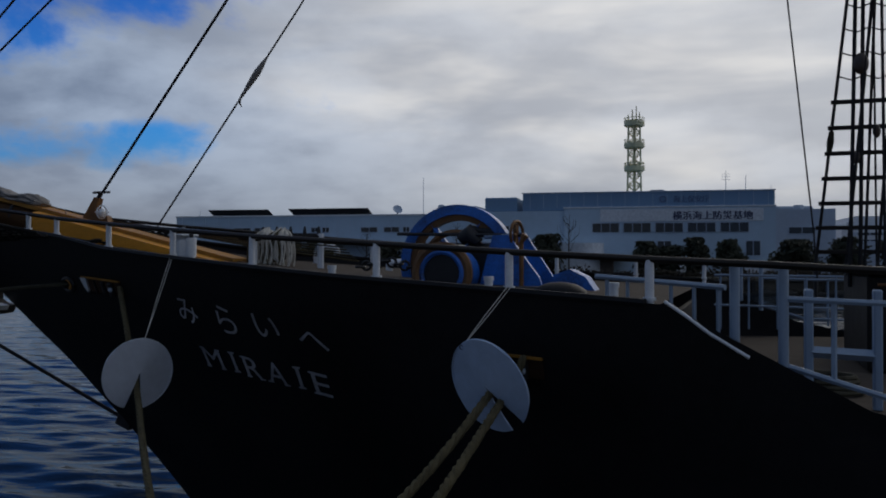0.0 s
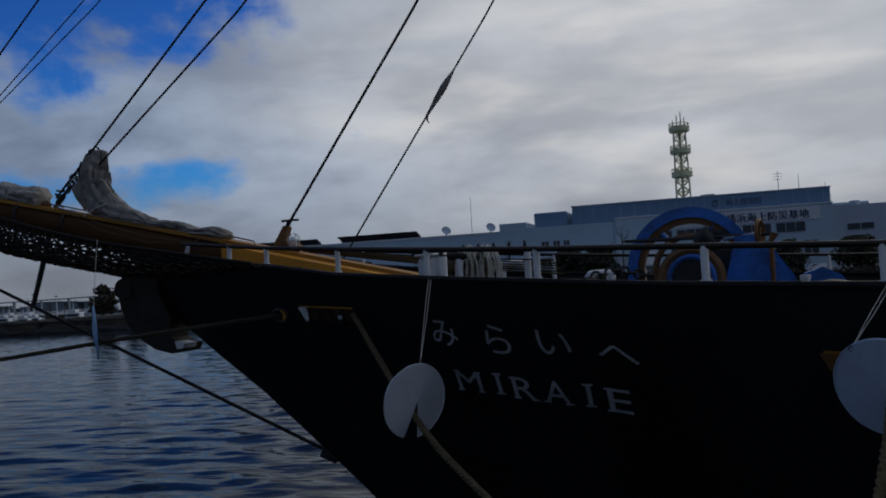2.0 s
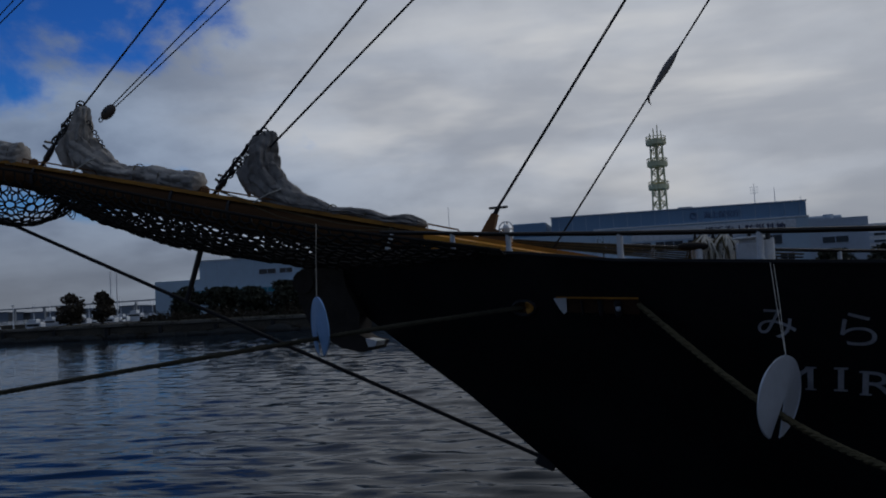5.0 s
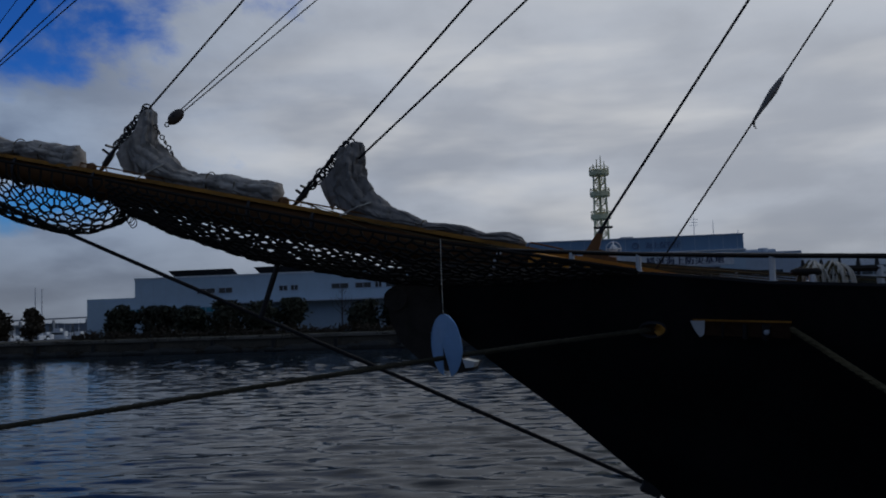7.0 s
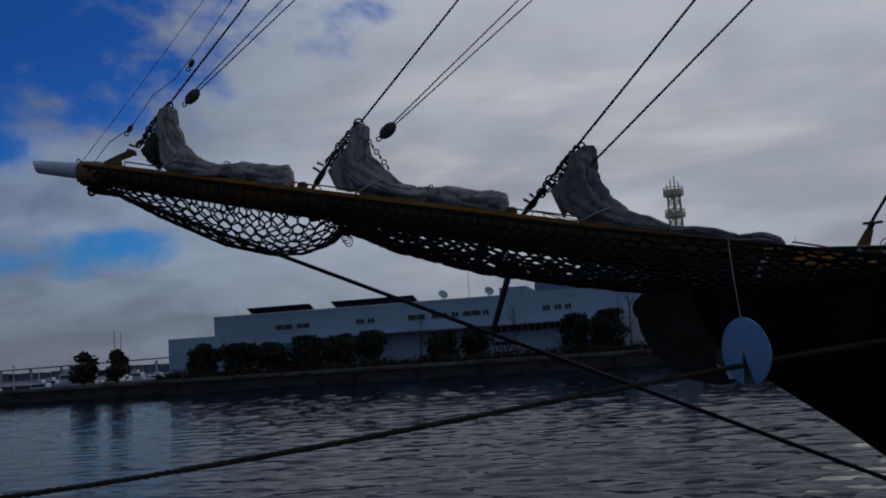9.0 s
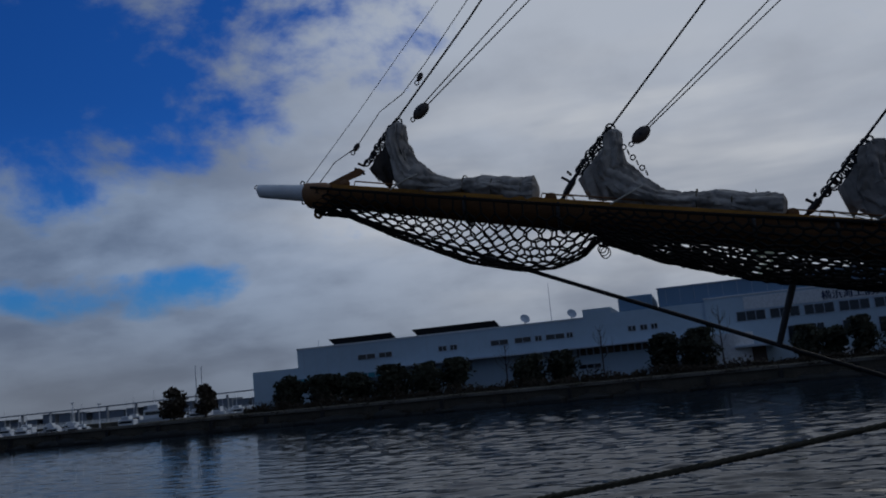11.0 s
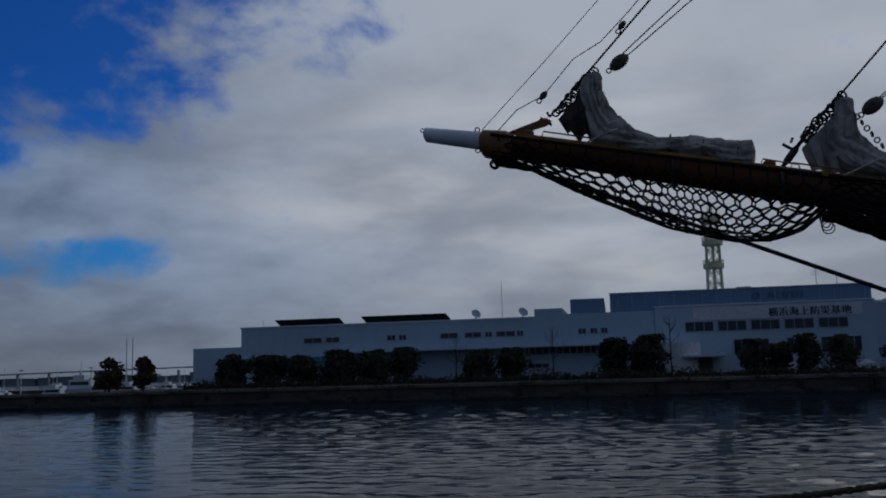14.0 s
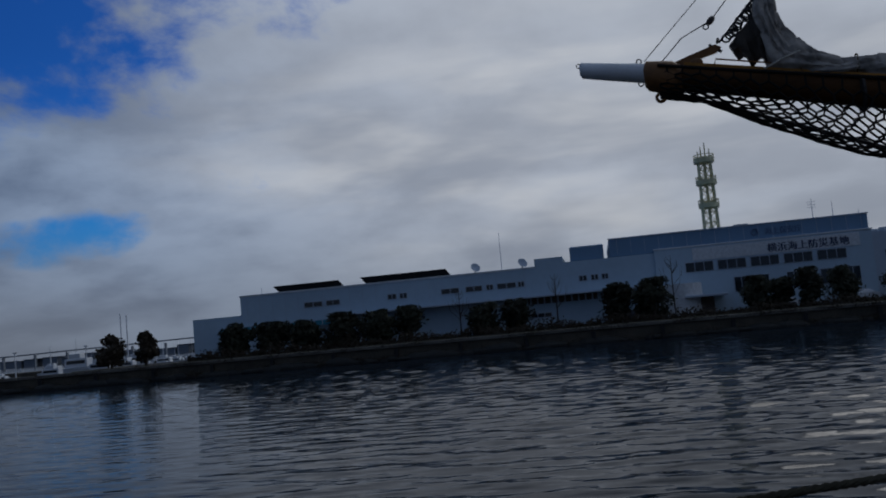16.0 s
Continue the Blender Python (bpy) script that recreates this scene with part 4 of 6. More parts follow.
def build_bowsprit():
    s = Shape()
    rings = []
    for k in range(29):
        u = -11.75 + k * 0.52
        r = 0.17 + 0.095 * min(1, (u + 11.75) / 9.0)
        zc = spar_z(u) - r
        rings.append([S(u, r * math.cos(a) * (1 if abs(math.cos(a)) < 0.95 else 0.98), zc + r * math.sin(a)) for a in [2 * math.pi * j / 14 for j in range(14)]])
    s.rings(rings)
    spar = part("bowsprit", s, SPAR, SHIP, "dark brown wooden bowsprit", smooth=True)
    # added ochre strip: the lit upper edge of the spar, put in as colour
    w = Shape()
    w.rings([[S(u, a * (0.15 + 0.05 * (u + 11.5) / 11), spar_z(u) + d) for a, d in ((-1, -0.03), (-1, 0.03), (1, 0.03), (1, -0.03))] for u in (-11.4, -8, -4, 0, 2.4)])
    part("lit_top_strip", w, OCHRE_BROWN, spar, "ochre strip standing in for the spar's lit top edge")
    # squared timbers on either side where the spar comes inboard
    for sd in (1, -1):
        t = Shape()
        t.rings([[S(u, sd * 0.16, spar_z(u) - 0.02), S(u, sd * 0.36, spar_z(u) - 0.05), S(u, sd * 0.36, spar_z(u) - 0.42), S(u, sd * 0.16, spar_z(u) - 0.42)] for u in (-1.05, -0.9, 0.0, 3.0)])
        part("side_timber", t, VARNISH, spar)
    for u in (-9.2, -7.8, -5.2, -4.2, -1.6):
        t = Shape().ring(S(u, 0, spar_z(u) - 0.21), SHIP_U, 0.235, 0.03, 20, 5)
        part("iron_band", t, STEEL, spar)
    cap = Shape()
    rings = []
    for u, r in ((-11.95, 0.15), (-11.9, 0.21), (-11.55, 0.24), (-11.45, 0.2)):
        rings.append([S(u, r * math.cos(a), spar_z(u) - 0.17 + r * math.sin(a)) for a in [2 * math.pi * j / 14 for j in range(14)]])
    cap.rings(rings)
    c = part("spar_cap", cap, BRONZE, spar, "ochre painted iron cap at the spar end", smooth=True)
    part("eye_lug", Shape().ring(S(-11.75, 0, spar_z(-11.75) - 0.46), SHIP_V, 0.06, 0.025, 14), BRONZE, c)
    tip = Shape()
    rings = []
    for u, r in ((-12.83, 0.07), (-12.8, 0.115), (-12.3, 0.13), (-11.6, 0.15)):
        zc = 7.96 - 0.205 * (u + 12.8)
        rings.append([S(u, r * math.cos(a), zc + r * math.sin(a)) for a in [2 * math.pi * j / 16 for j in range(16)]])
    tip.rings(rings)
    t = part("spar_tip", tip, GREYPOLE, spar, "pale grey painted pole at the bowsprit end", smooth=True)
    part("eye_bolt", Shape().ring(S(-12.0, 0, 7.96), SHIP_V, 0.035, 0.01, 10).ring(S(-12.0, 0, 7.645), SHIP_V, 0.035, 0.01, 10), STEEL, t)
    part("end_ring", Shape().ring(S(-12.84, 0.05, 8.02), SHIP_V, 0.03, 0.008, 10), STEEL, t)
    # bobstay, striker, heel fitting
    part("bobstay", Shape().tube([S(-11.7, 0, 7.5), S(-5.0, 0, 4.56), S(0.42, 0, 2.2)], 0.03, 8), WIRE, SHIP, "dark steel bobstay", smooth=True)
    part("dolphin_striker", Shape().tube([S(-4.72, 0, 5.7), S(-5.12, 0, 4.6)], [0.05, 0.04], 8), STEEL, SHIP, "black steel dolphin striker", smooth=True)
    part("bobstay_lug", Shape().box(-0.14, 0.14, -0.06, 0.06, -0.08, 0.08, 0.02, Matrix.Translation(S(0.42, 0, 2.16)) @ Matrix.Rotation(radians(24), 4, "Y")), STEEL, SHIP)
    # bow knee under the spar
    part("stem_knee", plate_outline([(-2.95, 5.42), (-2.6, 4.78), (-1.8, 4.4), (-0.6, 4.6), (-0.2, 5.1), (-1.2, 5.3)], -0.16, 0.16), HULL, SHIP)
    # small white panel where the handrail ends at the bow
    part("bow_panel", Shape().tube([S(-1.5, 0.66, 5.06), S(-1.46, 0.68, 5.2), S(-1.38, 0.72, 5.36)], [0.06, 0.035, 0.03], 8), WHITE, SHIP, "small white post at the end of the handrail", smooth=True)


build_bowsprit()

MAST_U = 12.2


def build_rigging():
    mast = part("foremast", Shape().tube([S(MAST_U, 0, 3.3), S(MAST_U, 0, 24), S(MAST_U + 0.3, 0, 33)], [0.27, 0.24, 0.12], 12), VARNISH, SHIP, "tall varnished foremast", smooth=True)

    stays = [((-10.9, -0.03, 8.06), (-9.0, -0.26, 10.13), 0.016), ((-9.9, -0.15, 8.854), (-8.0, -0.44, 10.523), 0.010), ((-9.9, -0.11, 8.758), (-8.0, -0.44, 10.311), 0.010),
             ((-7.6, 0.02, 7.25), (-5.0, -0.39, 10.087), 0.016), ((-6.56, -0.13, 7.805), (-4.0, -0.37, 9.877), 0.010), ((-6.56, -0.175, 7.779), (-4.0, -0.57, 9.774), 0.010),
             ((-4.4, 0.12, 6.392), (-1.0, -0.5, 10.096), 0.019), ((-3.5, 0.11, 6.856), (-1.0, -0.3, 9.084), 0.017), ((-0.1, -0.04, 5.63), (2.0, -0.36, 8.67), 0.021), ((0.6, -0.41, 5.053), (3.0, -0.64, 8.441), 0.014)]
    for a, b, r in stays:
        a, b = Vector(a), Vector(b)
        end = a + (b - a) * ((MAST_U - a.x) / (b.x - a.x))
        part("stay", Shape().tube([S(*a), S(*b), S(MAST_U, -0.2, end.z)], r, 6), WIRE, SHIP, "dark steel wire stay", smooth=True)
    # thin lines at the spar end
    part("signal_line", Shape().tube([S(-11.93, 0, 7.95), S(-10.98, 0, 8.86), S(-9.75, 0, 10.1), S(MAST_U, 0, 31.5)], 0.006, 4), WIRE, SHIP)
    part("signal_line", Shape().tube([S(-11.72, 0, 7.88), S(-11.39, 0, 8.2), S(-10.98, 0, 8.38), S(-10.52, 0, 8.88), S(-10.11, 0, 9.09), S(-9.68, 0, 9.5), S(-9.2, 0, 10.02), S(MAST_U, 0, 33)], 0.008, 4), WIRE, SHIP)
    # starboard shrouds: wire, wooden battens low down, rope ratlines above
    top = Vector((MAST_U, -0.3, 22.0))
    feet = [Vector((u, -5.1, 4.6)) for u in (10.54, 11.02, 11.5, 11.98)]

    def on(k, z):
        a = feet[k]
        return a + (top - a) * ((z - a.z) / (top.z - a.z))

    for a in feet:
        sh = part("shroud", Shape().tube([S(*a), S(*top)], 0.026, 6), WIRE, SHIP, "dark tarred wire shroud", smooth=True)
        part("rigging_screw", Shape().tube([S(a.x, a.y, 4.0), S(a.x, a.y, 4.4), S(*a)], [0.03, 0.045, 0.03], 6), STEEL, sh)
    for i in range(7):
        z = 4.79 + i * 0.405
        p, q = on(0, z), on(3, z)
        d = (q - p) * 0.05
        part("ratline_batten", Shape().box(-0.5, 0.5, -0.025, 0.025, -0.035, 0.035, 0.008, Matrix.Translation(S(*((p + q) / 2))) @ Matrix.Rotation(math.atan2(SHIP_U.y, SHIP_U.x), 4, "Z") @ Matrix.Diagonal(((q - p + 2 * d).length, 1, 1, 1))), DARKWOOD, SHIP, "dark wooden ratline batten")
    for i in range(22):
        z = 7.62 + i * 0.36
        for k in range(3):
            p, q = on(k, z), on(k + 1, z)
            part("ratline", Shape().tube([S(*p), S(*((p + q) / 2 - Vector((0, 0, 0.07)))), S(*q)], 0.012, 4), WIRE, SHIP)
    part("batten_lashing", Shape().tube([S(*on(0, 6.42)), S(*on(0, 6.6)), S(*on(0, 6.76))], [0.04, 0.06, 0.04], 7), ROPE_DARK, SHIP)
    # running rigging that falls beside the foremast
    for a, b, r in (((10.66, -1.0, 4.3), (10.74, -1.0, 7.97), 0.026), ((10.78, -1.0, 4.3), (10.83, -1.0, 7.96), 0.026), ((10.87, -1.4, 4.3), (11.0, -1.2, 8.2), 0.02), ((11.0, -1.2, 4.3), (10.95, -1.0, 8.0), 0.014), ((10.6, -0.6, 4.6), (10.9, -0.9, 7.8), 0.009), ((11.05, -0.8, 4.3), (11.02, -0.8, 7.9), 0.02)):
        a, b = Vector(a), Vector(b)
        c = b + (b - a) * 2.4
        part("halyard", Shape().tube([S(*a), S(*b), S(*c), S(MAST_U, -0.3, 24)], r, 5), WIRE, SHIP)
    part("halyard", Shape().tube([S(10.34, -1.9, 4.4), S(10.3, -1.94, 5.0), S(9.92, -2.28, 9.0), S(9.4, -2.7, 14.5), S(MAST_U, -0.4, 27)], 0.012, 5), WIRE, SHIP)
    part("block", Shape().ball(S(10.8, -1.0, 7.15), 0.1, 0.07, 0.14, 10), BLOCKWOOD, SHIP, smooth=True)
    part("block", Shape().ball(S(10.75, -1.0, 5.95), 0.05, 0.04, 0.08, 8), BLOCKWOOD, SHIP, smooth=True)
    part("block", Shape().ball(S(11.0, -1.15, 6.3), 0.05, 0.04, 0.09, 8), BLOCKWOOD, SHIP, smooth=True)


build_rigging()


def rigging_block(u, v, z, tilt, name="rigging_block", r=0.16, label="dark oval wooden rigging block"):
    b = thing(name, S(u, v, z), label, "pulley block", "rigging blocks")
    m = Matrix.Rotation(math.atan2(SHIP_U.y, SHIP_U.x), 3, "Z") @ Matrix.Rotation(radians(-tilt), 3, "Y")
    part("shell", Shape().ball(S(u, v, z), r, r * 0.42, r * 0.62, 12, m), BLOCKWOOD, b, smooth=True)
    part("pin", Shape().cyl(S(u, v, z) - m @ Vector((0, r * 0.46, 0)), S(u, v, z) + m @ Vector((0, r * 0.46, 0)), r * 0.14, seg=8), STEEL, b)
    d = m @ Vector((1, 0, 0))
    part("shackle", Shape().ring(S(u, v, z) - d * (r + 0.03), SHIP_V, 0.035, 0.01, 12), STEEL, b)


rigging_block(-9.87, -0.12, 8.79, 36)
rigging_block(-6.55, -0.14, 7.78, 36)
rigging_block(-10.98, 0.0, 8.38, 48, r=0.075, label="small pale rigging block on a thin line")
rigging_block(-9.79, 0.0, 9.3, 55, r=0.075, label="small pale rigging block on a thin line")


def furled_sail(u0, foot, peak, tail, seed, label, roll=0.155):
    """A headsail stowed on the bowsprit: u0 tack on the stay, peak where it is gathered, tail end of the roll."""
    rr = random.Random(seed)
    t = thing("furled_sail", S(u0, 0, spar_z(u0)), label, "sail", "stowed headsails")
    (pu, pz) = peak
    base = spar_z
    head = {1: (0.05, 0.17), 2: (-0.1, 0.22), 3: (-0.06, 0.27)}[seed]
    fat = {1: 0.9, 2: 0.92, 3: 0.8}[seed]
    body_cloth = CANVAS_MID if seed == 3 else CANVAS
    # centre line, half width along the keel and across
    top = {1: 1.05, 2: 1.0, 3: 1.35}[seed]
    line = [(pu - 0.01 + 0.05 * (top - 1), pz + 0.01, 0.055 * top, 0.06), (pu + 0.1 * (top - 1), pz - 0.06, 0.11 * top, 0.1), (pu - 0.02, pz - 0.30, 0.135 * top, 0.15), (pu + head[0], pz - 0.58, head[1], 0.17)]
    zz = lambda u, h: base(u) + h
    line += [(pu + 0.17, zz(pu + 0.17, 0.25), 0.26 * fat, 0.19), (pu + 0.5, zz(pu + 0.5, 0.14 * fat), 0.175 * fat, 0.19), (pu + 0.82, zz(pu + 0.82, 0.12 * fat), 0.145 * fat, 0.18)]
    n = 6
    for k in range(1, n + 1):
        u = pu + 0.82 + (tail - pu - 0.82) * k / n
        line.append((u, zz(u, roll * 0.95 + 0.018 * math.sin(k * 2.1 + seed)), roll * (1.2 if k == n - 1 else 1.0) + 0.022 * math.sin(k * 3.3 + seed), 0.18))
    # resample
    pts = []
    for i in range(len(line) - 1):
        for j in range(11):
            f = j / 11
            f2 = f * f * (3 - 2 * f) * 0.4 + f * 0.6
            pts.append(tuple(a + (b - a) * f2 for a, b in zip(line[i], line[i + 1])))
    pts.append(line[-1])
    rings, seg = [], 56
    for i, (u, z, w, d) in enumerate(pts):
        a, b = pts[max(0, i - 2)], pts[min(len(pts) - 1, i + 2)]
        dr = Vector((b[0] - a[0], 0, b[1] - a[1])).normalized()
        nr = Vector((-dr.z, 0, dr.x))
        ring = []
        endf = min(1.0, 0.35 + (len(pts) - 1 - i) * 0.22)
        for j in range(seg):
            t0 = 2 * math.pi * j / seg
            f = i / len(pts)
            fold = noise.noise(Vector((math.cos(t0) * 1.8 + seed, math.sin(t0) * 1.8, f * 6.0)))
            hd = max(0.0, 1 - f / 0.45)
            tw = t0 + (1 - hd) * f * 2.5
            # long gathers below the head, slack creases across the roll
            wob = noise.noise(Vector((math.cos(t0) * 1.3 + seed * 5, math.sin(t0) * 1.3, f * 7)))
            gather = abs(math.sin(tw * 4.5 + 2.6 * wob + seed)) - 0.5
            ridge = abs(noise.noise(Vector((math.cos(tw) * 4.2, math.sin(tw) * 4.2, f * 1.6 + seed * 7)))) * 2
            slack = abs(noise.noise(Vector((math.cos(t0) * 1.6 + f * 3, math.sin(t0) * 1.6 + seed, f * 13.0)))) * 2
            fine = abs(noise.noise(Vector((math.cos(tw) * 8.0, math.sin(tw) * 8.0, f * 4 + seed * 3)))) * 2
            k = (1.1 + 0.3 * fold + (0.12 + 0.34 * hd ** 0.5) * gather - (0.2 + 0.6 * hd) * max(0, 0.36 - ridge) - 0.5 * (1 - hd) * max(0, 0.3 - slack) - 0.3 * hd * max(0, 0.3 - fine)) * endf
            ring.append(S(u, 0, z) + (SHIP_U * nr.x + Vector((0, 0, 1)) * nr.z) * (math.cos(t0) * w * k) + SHIP_V * (math.sin(t0) * d * k))
        rings.append(ring)
    cloth = part("cloth", Shape().rings(rings), body_cloth, t, smooth=True)
    # gaskets round the roll
    for k in range(3):
        u = pu + 0.9 + (tail - pu - 1.0) * (k + 0.3) / 2.6
        s = Shape()
        s.tube([S(u + 0.02 * math.sin(a), 0.175 * math.cos(a), zz(u, roll * 0.95) + (roll + 0.012) * math.sin(a)) for a in [2 * math.pi * q / 18 for q in range(19)]], 0.009, 5)
        part("gasket", s, ROPE, cloth)
    part("clew_lashing", Shape().tube([S(pu + 0.35, 0.2, pz - 0.9), S(pu + 0.15, 0.24, zz(pu + 0.1, 0.15)), S(pu - 0.12, 0.2, zz(pu - 0.1, 0.0))], 0.012, 5), ROPE_PALE, t)
    # hanks along the stay
    fu, fz = foot
    # slack cloth hanging between the stay and the spar
    cols = []
    first = {1: 0.12, 2: 0.08, 3: 0.3}[seed]
    for q in range(29):
        f = first + (1 - first) * q / 28
        tu, tz = fu + 0.05 + (pu - fu - 0.03) * f, fz - 0.07 + (pz - fz) * f
        bu = fu + 0.16 + (pu + 0.05 - fu) * f
        bz = max(base(bu) + 0.05 + (0.12 * abs(math.sin(q * 0.3 + seed)) if seed != 2 else 0.02), 0)
        bz = min(bz, tz - 0.05)
        side = []
        for sg in (1, -1):
            for g in range(9):
                h = g / 8 if sg > 0 else 1 - g / 8
                wave = 0.05 * math.sin(f * 19 + h * 2.5 + seed) + 0.05 * noise.noise(Vector((f * 7, h * 4, seed)))
                th = 0.03 + 0.075 * math.sin(math.pi * min(1, h + 0.1)) * (0.4 + 0.6 * f)
                sag = 0.05 * math.sin(math.pi * h) * math.sin(q * 1.1)
                side.append(S(tu + (bu - tu) * h + sag * 0.5, sg * th + wave * (0.4 + h), tz + (bz - tz) * h))
        cols.append(side)
    # the outer luff's shade under the stay comes from its darker cloth colour
    part("luff", Shape().rings(cols), {1: CANVAS_SHADED, 2: CANVAS, 3: CANVAS_MID}[seed], t, "gathered luff hanging from the stay", smooth=True)
    for k in range(19):
        f = 0.16 + 0.84 * k / 18
        c = Vector((fu + (pu - 0.02 - fu) * f, 0, fz + (pz + 0.03 - fz) * f))
        part("hank", Shape().ring(S(c.x + rr.uniform(-0.01, 0.05), rr.uniform(-0.02, 0.04), c.z), Vector((rr.uniform(-0.5, 0.5), 1, rr.uniform(-0.4, 0.4))), rr.uniform(0.045, 0.07), 0.014, 12, 5), STEEL, t)
    # rigging screw between spar and stay
    bu = fu - (0.62 if seed == 1 else 0.3)
    if seed == 1:
        tk = part("tack_fitting", plate_outline([(bu, base(bu) + 0.05), (bu + 0.1, base(bu) - 0.0), (fu - 0.05, fz - 0.06), (fu + 0.02, fz + 0.0), (fu - 0.06, fz + 0.05), (bu + 0.3 * (fu - bu), base(bu) + 0.05 + 0.36 * (fz - base(bu)))], -0.03, 0.03), BRONZE, t, "worn ochre rigging link at the tack")
    else:
        a, b = Vector((bu + 0.1, 0, base(bu + 0.1))), Vector((fu + 0.16, 0, fz + 0.15))
        tk = part("rigging_screw", Shape().tube([S(*(a + (b - a) * f)) for f in (0, 0.2, 0.28, 0.6, 0.68, 1)], [0.03, 0.03, 0.05, 0.05, 0.028, 0.022], 8), STEEL, t, "black rigging screw at the tack", smooth=True)
    part("toggle", Shape().tube([S(fu - 0.14, 0, fz + 0.06), S(fu + 0.02, 0, fz - 0.06)], 0.022, 6).tube([S(fu - 0.02, -0.1, fz + 0.1), S(fu - 0.02, 0.1, fz + 0.1)], 0.02, 6), STEEL, tk)
    part("heel_block", Shape().ball(S(fu - 0.33, 0.02, base(fu - 0.33) + 0.06), 0.09, 0.06, 0.075, 10), RUST, t, "rusty brown heel block", smooth=True)
    for a, b in ((pu - 0.75, pu + 0.35), (tail + 0.05, tail + 0.55)):
        part("jackstay", Shape().tube([S(a, 0.16, base(a) + 0.0), S(a + 0.03, 0.16, base(a) + 0.09), S(b - 0.03, 0.16, base(b) + 0.09), S(b, 0.16, base(b) + 0.0)], 0.012, 5), BRONZE, t)
    for k in range(6 if seed == 2 else 0):
        part("chain_link", Shape().ring(S(pu + 0.14 + 0.055 * k, 0.05, pz - 0.28 - 0.085 * k), Vector((k % 2, 1 - k % 2, 0.3)), 0.035, 0.011, 10, 5), STEEL, t)
    return t


furled_sail(-10.9, (-10.9, 7.98), (-10.26, 8.62), -8.1, 1, "grey canvas headsail stowed on the bowsprit end")
furled_sail(-7.55, (-7.6, 7.27), (-6.93, 7.88), -4.75, 2, "grey canvas headsail lashed in folds on bowsprit")
furled_sail(-4.3, (-4.38, 6.42), (-3.65, 7.1), -1.12, 3, "crumpled grey canvas headsail stowed near the bow", 0.072)


def build_net():
    """Safety net slung under the bowsprit, in two bays that meet at a lacing."""
    t = thing("safety_net", S(-7.3, 0, 6.2), "dark knotted safety net slung beneath the bowsprit", "net")
    width = [(-11.8, 0.2), (-10, 0.42), (-8.2, 0.6), (-7.3, 0.62), (-5, 1.15), (-3, 1.75), (-1.84, 2.02), (-0.5, 1.95), (0.8, 1.78)]
    low = [(-11.8, 7.42), (-11.2, 7.27), (-10.4, 6.82), (-9.3, 6.28), (-8.5, 6.05), (-8.0, 6.02), (-7.6, 6.12), (-7.33, 6.33), (-7.1, 6.22), (-6.5, 5.93), (-5.2, 5.48), (-4.0, 5.22), (-2.7, 4.98), (-1.2, 4.9), (0.8, 4.9)]

    def top(u):
        return 4.45 + (spar_z(u) - 4.45) * (1 - line_at(width, u) / 13.0)

    def at(u, f):
        a = math.pi * f
        w, zt, zl = line_at(width, u), top(u), line_at(low, u)
        cz = math.sin(a) ** 0.8 if math.sin(a) > 0 else 0
        return S(u, w * math.cos(a), zt - (zt - zl) * cz)

    rr = random.Random(4)
    for name, ua, ub in (("outer_bay", -11.75, -7.36), ("inner_bay", -7.28, 0.4)):
        s = Shape()
        du, rows = (0.105, 17) if name == "outer_bay" else (0.088, 32)
        n, cord = int((ub - ua) / du), 0.016 if name == "outer_bay" else 0.019
        slack = 0.013 if name == "outer_bay" else 0.021
        P = {}
        for i in range(n + 1):
            for j in range(rows + 1):
                z = 0.25 if (i + j) % 2 else -0.25
                f = min(1, max(0, (j + (z if 0 < j < rows else 0)) / rows))
                P[i, j] = at(ua + (ub - ua) * i / n + rr.uniform(-1, 1) * slack, f) + Vector((0, 0, rr.uniform(-1, 1) * slack))
        for i in range(n + 1):
            for j in range(rows + 1):
                if i < n and 0 < j < rows:
                    s.tube([P[i, j], P[i + 1, j]], cord, 4)
                if j < rows and (i + j) % 2 == 1:
                    s.tube([P[i, j], P[i, j + 1]], cord, 4)
        bay = part(name, s, NET, t)
        bay["kind"] = "stuff"
        for f in (0.0, 1.0, 0.5):
            part("border_rope", Shape().tube([at(ua + (ub - ua) * k / 40, f) for k in range(41)], 0.024 if f != 0.5 else 0.02, 6), NET, bay)
    for f in (0.2, 0.35, 0.5, 0.65, 0.8):
        a = at(-7.32, f)
        part("lacing", Shape().tube([a, a + Vector((0.02, 0, -0.08)), at(-7.2, f) + Vector((0, 0, -0.03))], 0.02, 5), NET, t)
    for k in range(3):
        part("loose_end", Shape().ring(at(-7.28, 0.5) + Vector((0.02 * k, 0.02 * k, -0.1 - 0.03 * k)), (0.2 * k, 1, 0), 0.06 + 0.01 * k, 0.008, 12, 4), NET, t)


build_net()


